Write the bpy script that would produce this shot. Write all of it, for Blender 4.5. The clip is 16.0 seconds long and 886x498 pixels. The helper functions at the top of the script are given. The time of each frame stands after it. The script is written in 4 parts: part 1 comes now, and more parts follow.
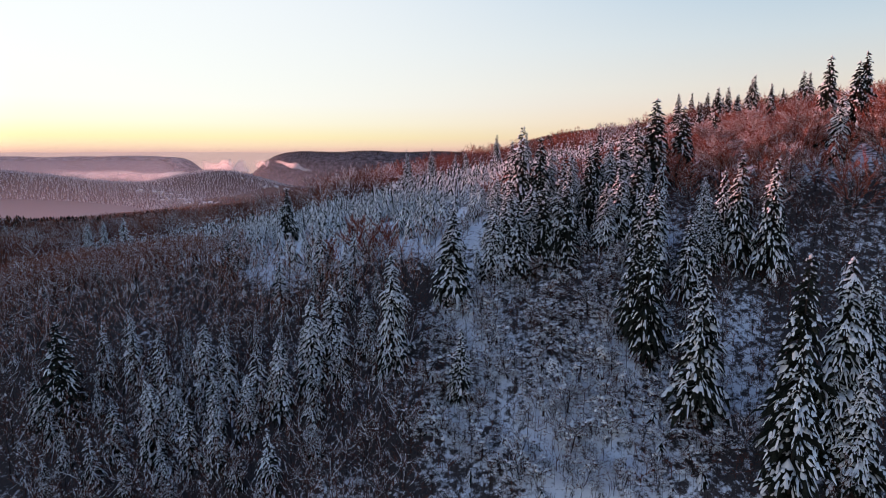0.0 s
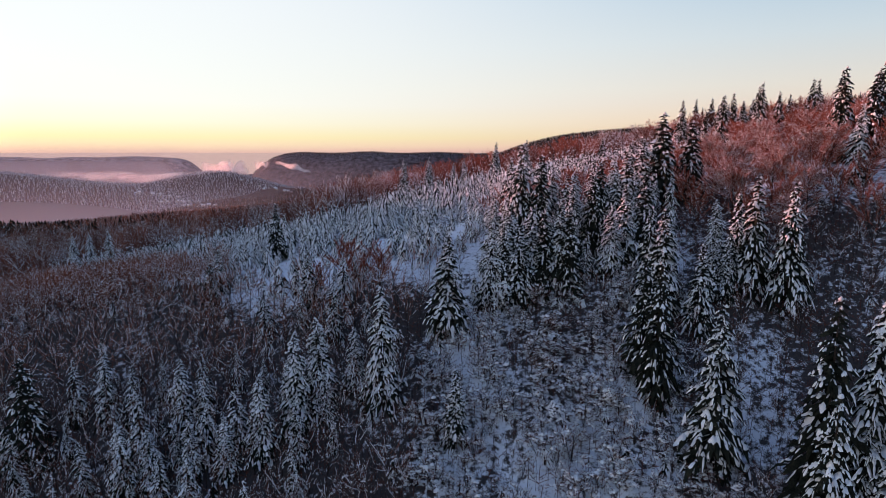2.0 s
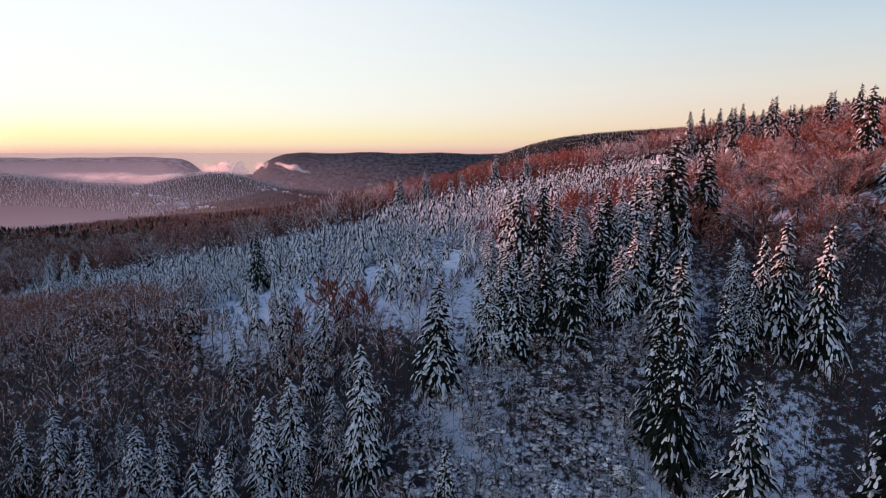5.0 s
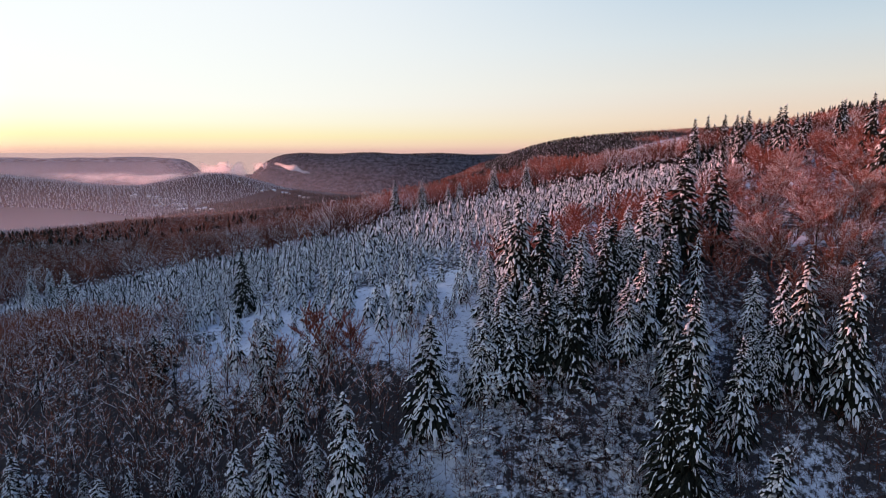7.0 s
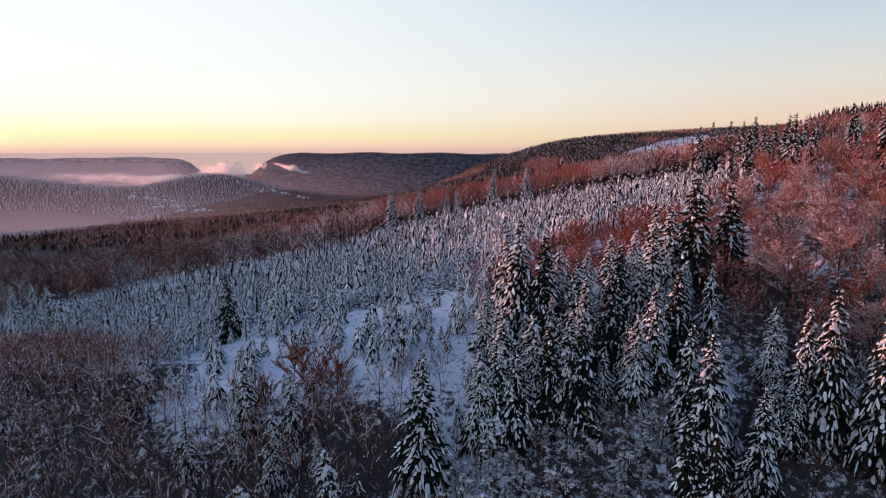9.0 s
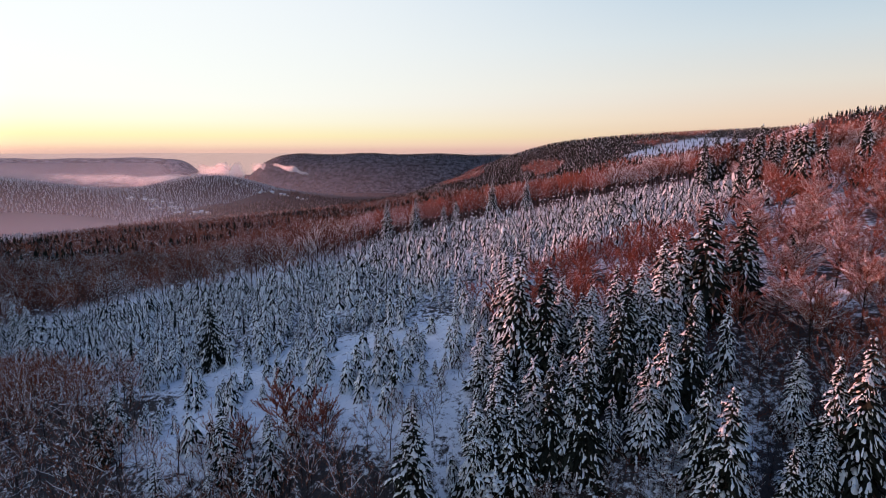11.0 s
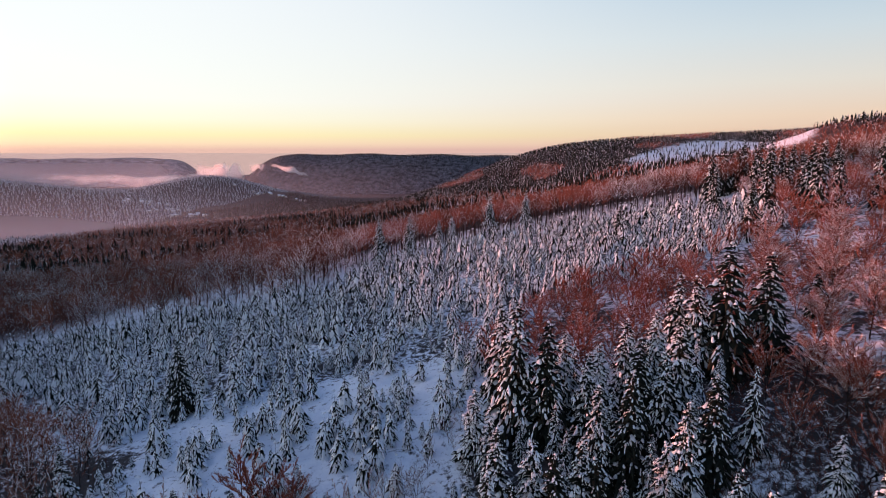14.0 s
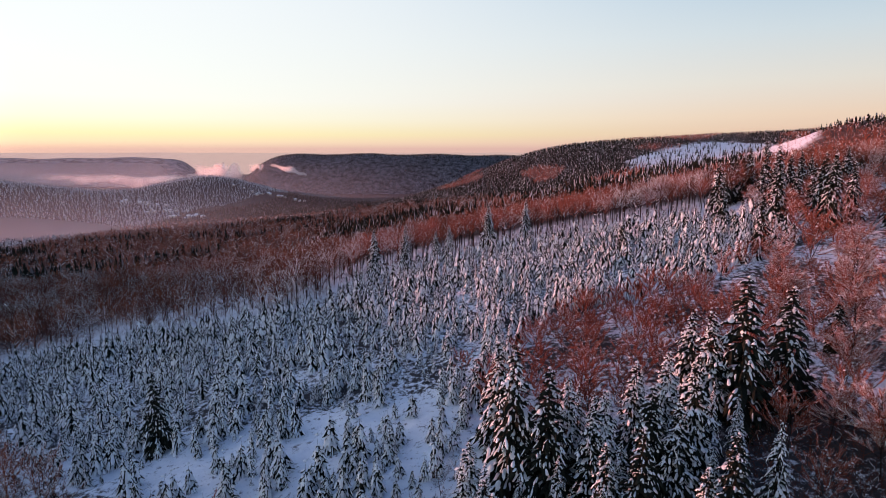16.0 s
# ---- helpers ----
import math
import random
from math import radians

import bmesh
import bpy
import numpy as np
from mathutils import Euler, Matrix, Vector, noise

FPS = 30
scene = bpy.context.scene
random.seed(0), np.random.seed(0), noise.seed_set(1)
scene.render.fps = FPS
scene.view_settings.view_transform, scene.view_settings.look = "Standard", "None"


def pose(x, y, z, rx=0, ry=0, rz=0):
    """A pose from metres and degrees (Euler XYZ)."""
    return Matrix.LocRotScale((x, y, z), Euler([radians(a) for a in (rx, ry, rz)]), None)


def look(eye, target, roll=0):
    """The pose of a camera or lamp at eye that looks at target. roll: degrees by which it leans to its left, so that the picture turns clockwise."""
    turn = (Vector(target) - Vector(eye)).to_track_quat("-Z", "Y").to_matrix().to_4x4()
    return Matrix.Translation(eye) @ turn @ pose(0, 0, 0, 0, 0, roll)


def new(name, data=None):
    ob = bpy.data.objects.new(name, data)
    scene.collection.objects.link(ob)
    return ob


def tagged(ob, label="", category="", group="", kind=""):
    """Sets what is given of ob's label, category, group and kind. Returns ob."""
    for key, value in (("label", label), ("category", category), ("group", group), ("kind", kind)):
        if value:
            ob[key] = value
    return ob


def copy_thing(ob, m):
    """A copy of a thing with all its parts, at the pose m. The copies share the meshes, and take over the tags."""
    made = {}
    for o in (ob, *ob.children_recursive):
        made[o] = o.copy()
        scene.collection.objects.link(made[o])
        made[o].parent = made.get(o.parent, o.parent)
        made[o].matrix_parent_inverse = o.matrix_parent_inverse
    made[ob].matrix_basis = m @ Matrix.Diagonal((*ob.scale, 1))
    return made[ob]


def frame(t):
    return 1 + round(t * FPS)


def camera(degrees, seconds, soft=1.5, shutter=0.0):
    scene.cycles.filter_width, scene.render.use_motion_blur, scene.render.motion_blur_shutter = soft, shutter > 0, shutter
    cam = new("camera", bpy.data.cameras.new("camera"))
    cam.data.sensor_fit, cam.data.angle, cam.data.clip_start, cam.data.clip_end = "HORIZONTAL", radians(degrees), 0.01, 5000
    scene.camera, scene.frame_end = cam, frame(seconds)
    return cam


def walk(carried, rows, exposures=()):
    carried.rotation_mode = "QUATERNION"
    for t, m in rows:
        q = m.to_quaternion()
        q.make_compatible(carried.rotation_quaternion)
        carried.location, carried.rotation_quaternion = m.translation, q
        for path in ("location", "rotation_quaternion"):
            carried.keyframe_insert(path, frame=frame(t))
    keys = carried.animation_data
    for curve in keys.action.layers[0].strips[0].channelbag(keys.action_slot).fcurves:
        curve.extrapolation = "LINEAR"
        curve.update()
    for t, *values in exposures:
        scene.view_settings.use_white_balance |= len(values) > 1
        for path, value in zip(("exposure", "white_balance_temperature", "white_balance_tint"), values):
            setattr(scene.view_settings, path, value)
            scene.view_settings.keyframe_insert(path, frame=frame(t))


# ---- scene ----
cam = camera(76.0, 16.0, 0.7)
METRES, EYE, TILT, LEAN, TURN = 70.0, 60.0, -9.7, 0.0, 0.0
ROWS = [
    (0.0, 0.0, 0.0, 0.0, -0.0, 0.0, 0.0),
    (0.5, 0.0036, 0.0253, 0.018, 0.0, -0.0, -0.02),
    (1.0, 0.0072, 0.0506, 0.0359, -0.0, 0.01, -0.02),
    (1.5, 0.0112, 0.076, 0.0539, 0.02, 0.01, 0.01),
    (2.0, 0.015, 0.1012, 0.0718, 0.01, 0.01, 0.01),
    (2.5, 0.0186, 0.1264, 0.0898, 0.0, 0.01, 0.0),
    (3.0, 0.0226, 0.1518, 0.108, 0.03, 0.0, -0.0),
    (3.5, 0.0265, 0.1775, 0.1261, 0.03, 0.01, -0.0),
    (4.0, 0.0308, 0.2034, 0.1444, 0.06, -0.01, -0.01),
    (6.5, 0.052, 0.3321, 0.2353, 0.07, -0.06, -0.02),
    (7.0, 0.0564, 0.3578, 0.253, 0.06, -0.08, -0.04),
    (7.5, 0.0603, 0.3828, 0.2715, 0.06, -0.09, -0.03),
    (8.0, 0.0644, 0.408, 0.2896, 0.08, -0.1, -0.01),
    (8.5, 0.0676, 0.4333, 0.308, 0.07, -0.14, 0.03),
    (9.0, 0.0709, 0.4585, 0.3262, 0.09, -0.18, 0.06),
    (11.5, 0.0878, 0.5832, 0.4132, 0.05, -0.17, 0.02),
    (12.0, 0.0921, 0.6085, 0.4308, 0.06, -0.18, 0.01),
    (12.5, 0.0961, 0.634, 0.4485, 0.05, -0.18, 0.02),
    (13.0, 0.1004, 0.6594, 0.466, 0.04, -0.19, 0.0),
    (13.5, 0.1048, 0.6841, 0.4839, 0.03, -0.2, 0.0),
    (14.0, 0.1088, 0.709, 0.5016, 0.01, -0.22, -0.02),
    (14.5, 0.1136, 0.7346, 0.5186, 0.02, -0.21, -0.03),
    (15.0, 0.118, 0.7598, 0.5363, 0.03, -0.25, -0.02),
    (15.5, 0.1216, 0.7853, 0.5535, 0.03, -0.29, -0.02),
    (16.0, 0.1254, 0.8113, 0.5707, 0.02, -0.31, -0.02),
]
walk(cam, [(t, pose(0, 0, EYE, TILT, LEAN, TURN) @ pose(METRES * x, METRES * y, METRES * z, 90 + pitch, roll, yaw)) for t, x, y, z, yaw, pitch, roll in ROWS])

# ---- world, sun and exposure ----
SUN_AZ, SUN_EL = -72.0, 3.2          # degrees from +y towards +x, and above the horizon
world = bpy.data.worlds.new("winter_dusk_sky")
scene.world = world
world.use_nodes = True
wt = world.node_tree
wt.nodes.clear()
sky = wt.nodes.new("ShaderNodeTexSky")
sky.sky_type = "NISHITA"
sky.sun_disc = False
sky.sun_elevation = radians(SUN_EL)
sky.sun_rotation = radians(SUN_AZ)
sky.altitude = 600
sky.air_density, sky.dust_density, sky.ozone_density = 1.0, 1.0, 2.0
sa, se = radians(SUN_AZ), radians(SUN_EL)
sun_way = Vector((math.sin(sa) * math.cos(se), math.cos(sa) * math.cos(se), math.sin(se)))


def sky_ramp(source, stops):
    r = wt.nodes.new("ShaderNodeValToRGB")
    els = r.color_ramp.elements
    while len(els) < len(stops):
        els.new(0.5)
    for e, (p, c) in zip(els, stops):
        e.position, e.color = p, (*c, 1)
    wt.links.new(source, r.inputs["Fac"])
    return r.outputs["Color"]


def sky_mix(a, b, fac):
    m = wt.nodes.new("ShaderNodeMix")
    m.data_type = "RGBA"
    for value, socket in ((a, "A"), (b, "B"), (fac, "Factor")):
        if isinstance(value, float):
            m.inputs[socket].default_value = value
        else:
            wt.links.new(value, m.inputs[socket])
    return m.outputs["Result"]


# the dusk sky: pale and warm towards the hidden sun, pink along the rest of the horizon, blue above
coord = wt.nodes.new("ShaderNodeTexCoord")
split = wt.nodes.new("ShaderNodeSeparateXYZ")
wt.links.new(coord.outputs["Generated"], split.inputs["Vector"])
toward = wt.nodes.new("ShaderNodeVectorMath")
toward.operation = "DOT_PRODUCT"
toward.inputs[1].default_value = (math.sin(sa), math.cos(sa), 0)
wt.links.new(coord.outputs["Generated"], toward.inputs[0])
side = wt.nodes.new("ShaderNodeMapRange")
side.inputs["From Min"].default_value, side.inputs["From Max"].default_value = 0.78, -0.5
side.interpolation_type = "SMOOTHSTEP"
wt.links.new(toward.outputs["Value"], side.inputs["Value"])
warm = sky_ramp(split.outputs["Z"], [(0.0, (0.80, 0.52, 0.48)), (0.010, (0.98, 0.76, 0.56)), (0.024, (1.0, 0.90, 0.55)), (0.048, (1.0, 0.97, 0.80)), (0.078, (1.0, 0.99, 0.94)), (0.25, (0.97, 0.99, 1.0)), (0.42, (0.50, 0.62, 0.88)), (1.0, (0.08, 0.16, 0.42))])
cool = sky_ramp(split.outputs["Z"], [(0.0, (0.72, 0.44, 0.42)), (0.05, (0.84, 0.60, 0.48)), (0.10, (0.78, 0.70, 0.63)), (0.17, (0.62, 0.69, 0.74)), (0.26, (0.40, 0.57, 0.73)), (0.42, (0.20, 0.31, 0.55)), (1.0, (0.045, 0.105, 0.31))])
blend = sky_mix(warm, cool, side.outputs["Result"])
aureole = wt.nodes.new("ShaderNodeMapRange")
aureole.interpolation_type = "SMOOTHSTEP"
aureole.inputs["From Min"].default_value, aureole.inputs["From Max"].default_value = 0.80, 1.0
wt.links.new(toward.outputs["Value"], aureole.inputs["Value"])
glow = sky_ramp(split.outputs["Z"], [(0.0, (0.55, 0.26, 0.18)), (0.08, (1.0, 0.62, 0.44)), (0.2, (0.8, 0.56, 0.44)), (0.4, (0.0, 0.0, 0.0))])
bright = wt.nodes.new("ShaderNodeMix")
bright.data_type, bright.blend_type = "RGBA", "ADD"
wt.links.new(aureole.outputs["Result"], bright.inputs["Factor"])
wt.links.new(blend, bright.inputs["A"])
lifted = wt.nodes.new("ShaderNodeVectorMath")
lifted.operation = "SCALE"
lifted.inputs["Scale"].default_value = 3.4
wt.links.new(glow, lifted.inputs[0])
wt.links.new(lifted.outputs["Vector"], bright.inputs["B"])
blend = bright.outputs["Result"]
scaled = wt.nodes.new("ShaderNodeVectorMath")
scaled.operation = "SCALE"
scaled.inputs["Scale"].default_value = 0.45
wt.links.new(sky.outputs["Color"], scaled.inputs[0])
bg = wt.nodes.new("ShaderNodeBackground")
bg.inputs["Strength"].default_value = 1.0
wout = wt.nodes.new("ShaderNodeOutputWorld")
wt.links.new(sky_mix(blend, scaled.outputs["Vector"], 0.12), bg.inputs["Color"])
wt.links.new(bg.outputs["Background"], wout.inputs["Surface"])

sun_data = bpy.data.lights.new("sun", "SUN")
sun_data.energy, sun_data.angle, sun_data.color = 6.2, radians(0.7), (1.0, 0.34, 0.27)
sun = new("sun", sun_data)
sun.matrix_world = look(sun_way * 900, (0, 0, 0))
scene.view_settings.exposure = 0.02


# ---- materials ----
def material(name, rough=0.8, sheen=0.04):
    m = bpy.data.materials.new(name)
    m.use_nodes = True
    nt = m.node_tree
    bsdf = nt.nodes["Principled BSDF"]
    bsdf.inputs["Roughness"].default_value = rough
    bsdf.inputs["Specular IOR Level"].default_value = sheen
    return m, nt, bsdf


def ramp(nt, source, stops):
    r = nt.nodes.new("ShaderNodeValToRGB")
    els = r.color_ramp.elements
    while len(els) < len(stops):
        els.new(0.5)
    for e, (p, c) in zip(els, stops):
        e.position, e.color = p, (*c, 1)
    nt.links.new(source, r.inputs["Fac"])
    return r.outputs["Color"]


def noise_tex(nt, scale, detail=4.0, rough=0.55):
    g = nt.nodes.new("ShaderNodeNewGeometry")
    n = nt.nodes.new("ShaderNodeTexNoise")
    n.inputs["Scale"].default_value, n.inputs["Detail"].default_value, n.inputs["Roughness"].default_value = scale, detail, rough
    nt.links.new(g.outputs["Position"], n.inputs["Vector"])
    return n.outputs["Fac"]


def bump(nt, bsdf, source, strength, distance):
    b = nt.nodes.new("ShaderNodeBump")
    b.inputs["Strength"].default_value, b.inputs["Distance"].default_value = strength, distance
    nt.links.new(source, b.inputs["Height"])
    nt.links.new(b.outputs["Normal"], bsdf.inputs["Normal"])


def mixed(nt, a, b, fac, mode="MIX"):
    m = nt.nodes.new("ShaderNodeMix")
    m.data_type, m.blend_type = "RGBA", mode
    m.inputs["Factor"].default_value = fac
    nt.links.new(a, m.inputs["A"])
    nt.links.new(b, m.inputs["B"])
    return m.outputs["Result"]


def grainy(name, low, high, scale, rough=0.85, island=0.0, bump_m=0.0):
    """A surface that wanders between two colours at two scales, and from piece to piece."""
    m, nt, bsdf = material(name, rough)
    col = ramp(nt, noise_tex(nt, scale), [(0.3, low), (0.7, high)])
    big = ramp(nt, noise_tex(nt, scale * 0.07, 2.0), [(0.3, (0.72, 0.72, 0.72)), (0.75, (1.15, 1.15, 1.15))])
    col = mixed(nt, col, big, 1.0, "MULTIPLY")
    if island:
        g = nt.nodes.new("ShaderNodeNewGeometry")
        v = ramp(nt, g.outputs["Random Per Island"], [(0.0, (1 - island,) * 3), (1.0, (1 + island,) * 3)])
        col = mixed(nt, col, v, 1.0, "MULTIPLY")
    nt.links.new(col, bsdf.inputs["Base Color"])
    if bump_m:
        bump(nt, bsdf, noise_tex(nt, scale * 2.0), 0.6, bump_m)
    return m


CROWN_SNOW = grainy("snow_on_branches", (0.85, 0.87, 0.89), (0.93, 0.94, 0.95), 3.0, 0.75, 0.08, 0.04)
# frost on distant trees, paled further to stand in for haze
FROST_HAZE = grainy("frosted_hazy_needles", (0.42, 0.41, 0.44), (0.72, 0.71, 0.74), 0.8, 0.9, 0.3)
FROST_HAZE_DARK = grainy("needles_under_frost_haze", (0.11, 0.10, 0.11), (0.26, 0.25, 0.27), 0.8, 0.9, 0.3)
NEEDLE = grainy("spruce_needles", (0.009, 0.011, 0.009), (0.026, 0.028, 0.02), 4.0, 0.8, 0.35)
BARK = grainy("spruce_bark", (0.035, 0.026, 0.02), (0.09, 0.065, 0.05), 5.0, 0.9, 0.0, 0.02)
TWIG = grainy("bare_twigs", (0.20, 0.056, 0.038), (0.50, 0.165, 0.108), 1.2, 0.85, 0.3)
# brown thicket twigs; also the shaded tone for parts of the woods
TWIG_DARK = grainy("brown_and_shaded_twigs", (0.062, 0.025, 0.017), (0.21, 0.08, 0.054), 1.2, 0.85, 0.3)
# brown twigs, reddened and brightened to stand in for warm glare
TWIG_GLARE_BROWN = grainy("brown_twigs_with_glare", (0.17, 0.055, 0.032), (0.44, 0.165, 0.095), 1.2, 0.85, 0.3)
BEECH_BARK = grainy("beech_bark", (0.022, 0.016, 0.014), (0.06, 0.045, 0.038), 3.0, 0.85, 0.15)
ROOF_SNOW = grainy("roof_snow", (0.8, 0.81, 0.84), (0.88, 0.89, 0.9), 0.8, 0.7)
PLASTER = grainy("house_plaster", (0.5, 0.42, 0.36), (0.68, 0.6, 0.52), 0.5, 0.85)


def ground_material():
    m, nt, bsdf = material("snowy_forest_floor", 0.75)
    snow = ramp(nt, noise_tex(nt, 0.5, 6.0), [(0.3, (0.74, 0.77, 0.83)), (0.7, (0.86, 0.88, 0.91))])
    # dead leaves and bramble; the same dark colour stands in for ground shade
    litter_shade = ramp(nt, noise_tex(nt, 3.0, 8.0, 0.7), [(0.38, (0.008, 0.005, 0.004)), (0.62, (0.05, 0.028, 0.021))])
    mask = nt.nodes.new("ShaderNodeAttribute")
    mask.attribute_name = "litter_shade"
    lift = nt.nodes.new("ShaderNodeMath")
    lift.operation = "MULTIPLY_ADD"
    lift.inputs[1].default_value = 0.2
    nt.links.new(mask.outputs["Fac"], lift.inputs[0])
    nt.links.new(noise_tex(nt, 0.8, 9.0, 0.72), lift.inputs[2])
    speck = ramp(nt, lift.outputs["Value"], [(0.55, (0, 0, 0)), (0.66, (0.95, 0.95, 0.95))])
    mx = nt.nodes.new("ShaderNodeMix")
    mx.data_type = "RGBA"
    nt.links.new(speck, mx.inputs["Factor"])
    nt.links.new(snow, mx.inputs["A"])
    nt.links.new(litter_shade, mx.inputs["B"])
    # woods that are too far off to build tree by tree
    wood = ramp(nt, noise_tex(nt, 0.16, 8.0, 0.75), [(0.36, (0.03, 0.02, 0.02)), (0.54, (0.07, 0.046, 0.044)), (0.78, (0.22, 0.2, 0.21))])
    g = nt.nodes.new("ShaderNodeNewGeometry")
    away = nt.nodes.new("ShaderNodeVectorMath")
    away.operation = "DISTANCE"
    away.inputs[1].default_value = (30, 130, 45)
    nt.links.new(g.outputs["Position"], away.inputs[0])
    fields = []
    for along, across, cu, cv, ru, rv in ((-0.4, 0.0, 40.0, 775.0, 112.0, 230.0), (-0.6, 0.0, 26.0, 480.0, 20.0, 45.0)):
        terms = []
        for vec, mid, half in (((1, along, 0), cu, ru), ((across, 1, 0), cv, rv)):
            dot = nt.nodes.new("ShaderNodeVectorMath")
            dot.operation = "DOT_PRODUCT"
            dot.inputs[1].default_value = vec
            nt.links.new(g.outputs["Position"], dot.inputs[0])
            fit = nt.nodes.new("ShaderNodeMath")
            fit.operation = "MULTIPLY_ADD"
            fit.inputs[1].default_value, fit.inputs[2].default_value = 1 / half, -mid / half
            nt.links.new(dot.outputs["Value"], fit.inputs[0])
            terms.append(fit)
        both_axes = nt.nodes.new("ShaderNodeCombineXYZ")
        nt.links.new(terms[0].outputs["Value"], both_axes.inputs[0])
        nt.links.new(terms[1].outputs["Value"], both_axes.inputs[1])
        size = nt.nodes.new("ShaderNodeVectorMath")
        size.operation = "LENGTH"
        nt.links.new(both_axes.outputs["Vector"], size.inputs[0])
        fields.append(size)
    field = nt.nodes.new("ShaderNodeMath")
    field.operation = "MINIMUM"
    nt.links.new(fields[0].outputs["Value"], field.inputs[0])
    nt.links.new(fields[1].outputs["Value"], field.inputs[1])
    ragged = nt.nodes.new("ShaderNodeMath")
    ragged.operation = "MULTIPLY_ADD"
    ragged.inputs[1].default_value = 0.6
    nt.links.new(noise_tex(nt, 0.02, 4.0), ragged.inputs[0])
    nt.links.new(field.outputs["Value"], ragged.inputs[2])
    far = nt.nodes.new("ShaderNodeMapRange")
    far.inputs["From Min"].default_value, far.inputs["From Max"].default_value = 210, 250
    nt.links.new(away.outputs["Value"], far.inputs["Value"])
    open_field = nt.nodes.new("ShaderNodeMapRange")
    open_field.inputs["From Min"].default_value, open_field.inputs["From Max"].default_value = 1.2, 1.32
    nt.links.new(ragged.outputs["Value"], open_field.inputs["Value"])
    both = nt.nodes.new("ShaderNodeMath")
    both.operation = "MULTIPLY"
    nt.links.new(far.outputs["Result"], both.inputs[0])
    nt.links.new(open_field.outputs["Result"], both.inputs[1])
    mw = nt.nodes.new("ShaderNodeMix")
    mw.data_type = "RGBA"
    nt.links.new(both.outputs["Value"], mw.inputs["Factor"])
    nt.links.new(mx.outputs["Result"], mw.inputs["A"])
    nt.links.new(wood, mw.inputs["B"])
    nt.links.new(mw.outputs["Result"], bsdf.inputs["Base Color"])
    bump(nt, bsdf, noise_tex(nt, 0.9, 6.0), 0.5, 0.25)
    return m


GROUND = ground_material()


def hazy(name, low, high, scale, glow, amount):
    """The plain at the horizon; the pink haze over it is put in as emission."""
    m, nt, bsdf = material(name, 1.0)
    col = ramp(nt, noise_tex(nt, scale, 8.0, 0.7), [(0.3, low), (0.7, high)])
    nt.links.new(col, bsdf.inputs["Base Color"])
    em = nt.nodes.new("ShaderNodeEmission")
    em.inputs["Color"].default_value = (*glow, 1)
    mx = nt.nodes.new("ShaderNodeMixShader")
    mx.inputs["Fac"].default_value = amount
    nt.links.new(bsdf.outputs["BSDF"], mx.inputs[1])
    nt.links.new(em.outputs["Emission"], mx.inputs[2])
    nt.links.new(mx.outputs["Shader"], nt.nodes["Material Output"].inputs["Surface"])
    return m


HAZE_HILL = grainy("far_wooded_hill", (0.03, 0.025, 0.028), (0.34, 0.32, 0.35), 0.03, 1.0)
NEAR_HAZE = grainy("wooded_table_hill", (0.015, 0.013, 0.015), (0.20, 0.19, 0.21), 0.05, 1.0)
# haze painted on the plain as glow
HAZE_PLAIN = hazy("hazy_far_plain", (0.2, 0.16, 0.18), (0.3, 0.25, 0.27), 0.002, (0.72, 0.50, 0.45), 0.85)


# ---- terrain ----
def soft(v, w):
    return w * np.logaddexp(0, np.asarray(v, float) / w)


def height(x, y):
    """Lie of the land: a shelf that climbs to the right, a steep bank below it, a valley and hills beyond."""
    x, y = np.asarray(x, float), np.asarray(y, float)
    s = 0.19 * x + 0.11 * soft(-150 - x, 40) + 0.05 * soft(x - 80, 15) - 0.19 * soft(x - 200, 40)
    z = 41.5 + s - 0.05 * soft(y - 280, 40) - 0.06 * soft(y - 1350, 120)
    z = z + 6 * np.exp(-((x - 20) / 110) ** 2 - ((y - 255) / 75) ** 2)
    z = z - 0.68 * soft(123.5 - y, 5) + 0.5 * soft(52 - y, 15)
    z = z + 58 / (1 + np.exp(-np.clip((x - 60) / 70, -40, 40))) * np.exp(-((y - 1200) / 330) ** 2)
    z = -105 + soft(z + 105, 20)
    z = z + 120 * np.exp(-((x + 1350) / 560) ** 2 - ((y - 1520) / 330) ** 2)          # pale wooded spur
    z = z + 95 * np.exp(-((x + 820) / 230) ** 2 - ((y - 2080) / 320) ** 2)            # knoll above the village
    z = z + 36 / (1 + np.exp(-np.clip((x - 365) / 15, -40, 40))) * np.exp(-((y - 620) / 110) ** 2)      # wooded rise at the rim
    # ridge out of view, added to block the low sun
    u = 0.31 * (x + 640) + 0.951 * (y - 330)
    v = 0.951 * (x + 640) - 0.31 * (y - 330)
    z = z + SHADE_RIDGE * np.exp(-(v / 130) ** 2) / (1 + np.exp(np.clip((np.abs(u + 190) - 415) / 45, -40, 40)))
    return z


SHADE_RIDGE = 118.0                         # unseen ridge, added left of the view to shade the lower slopes from the sun


def rough_height(x, y):
    z = height(x, y)
    near = np.exp(-(np.hypot(np.asarray(x) - 10, np.asarray(y) - 150) / 260) ** 2)
    bumps = 0.45 * np.sin(x * 0.41 + 1.3 * np.sin(y * 0.23)) * np.sin(y * 0.37 + 1.1 * np.sin(x * 0.19)) + 0.18 * np.sin(x * 1.13 + 2 * np.sin(y * 0.71)) * np.sin(y * 1.31)
    return z + bumps * near


def stand(x, y):
    return float(rough_height(x, y))


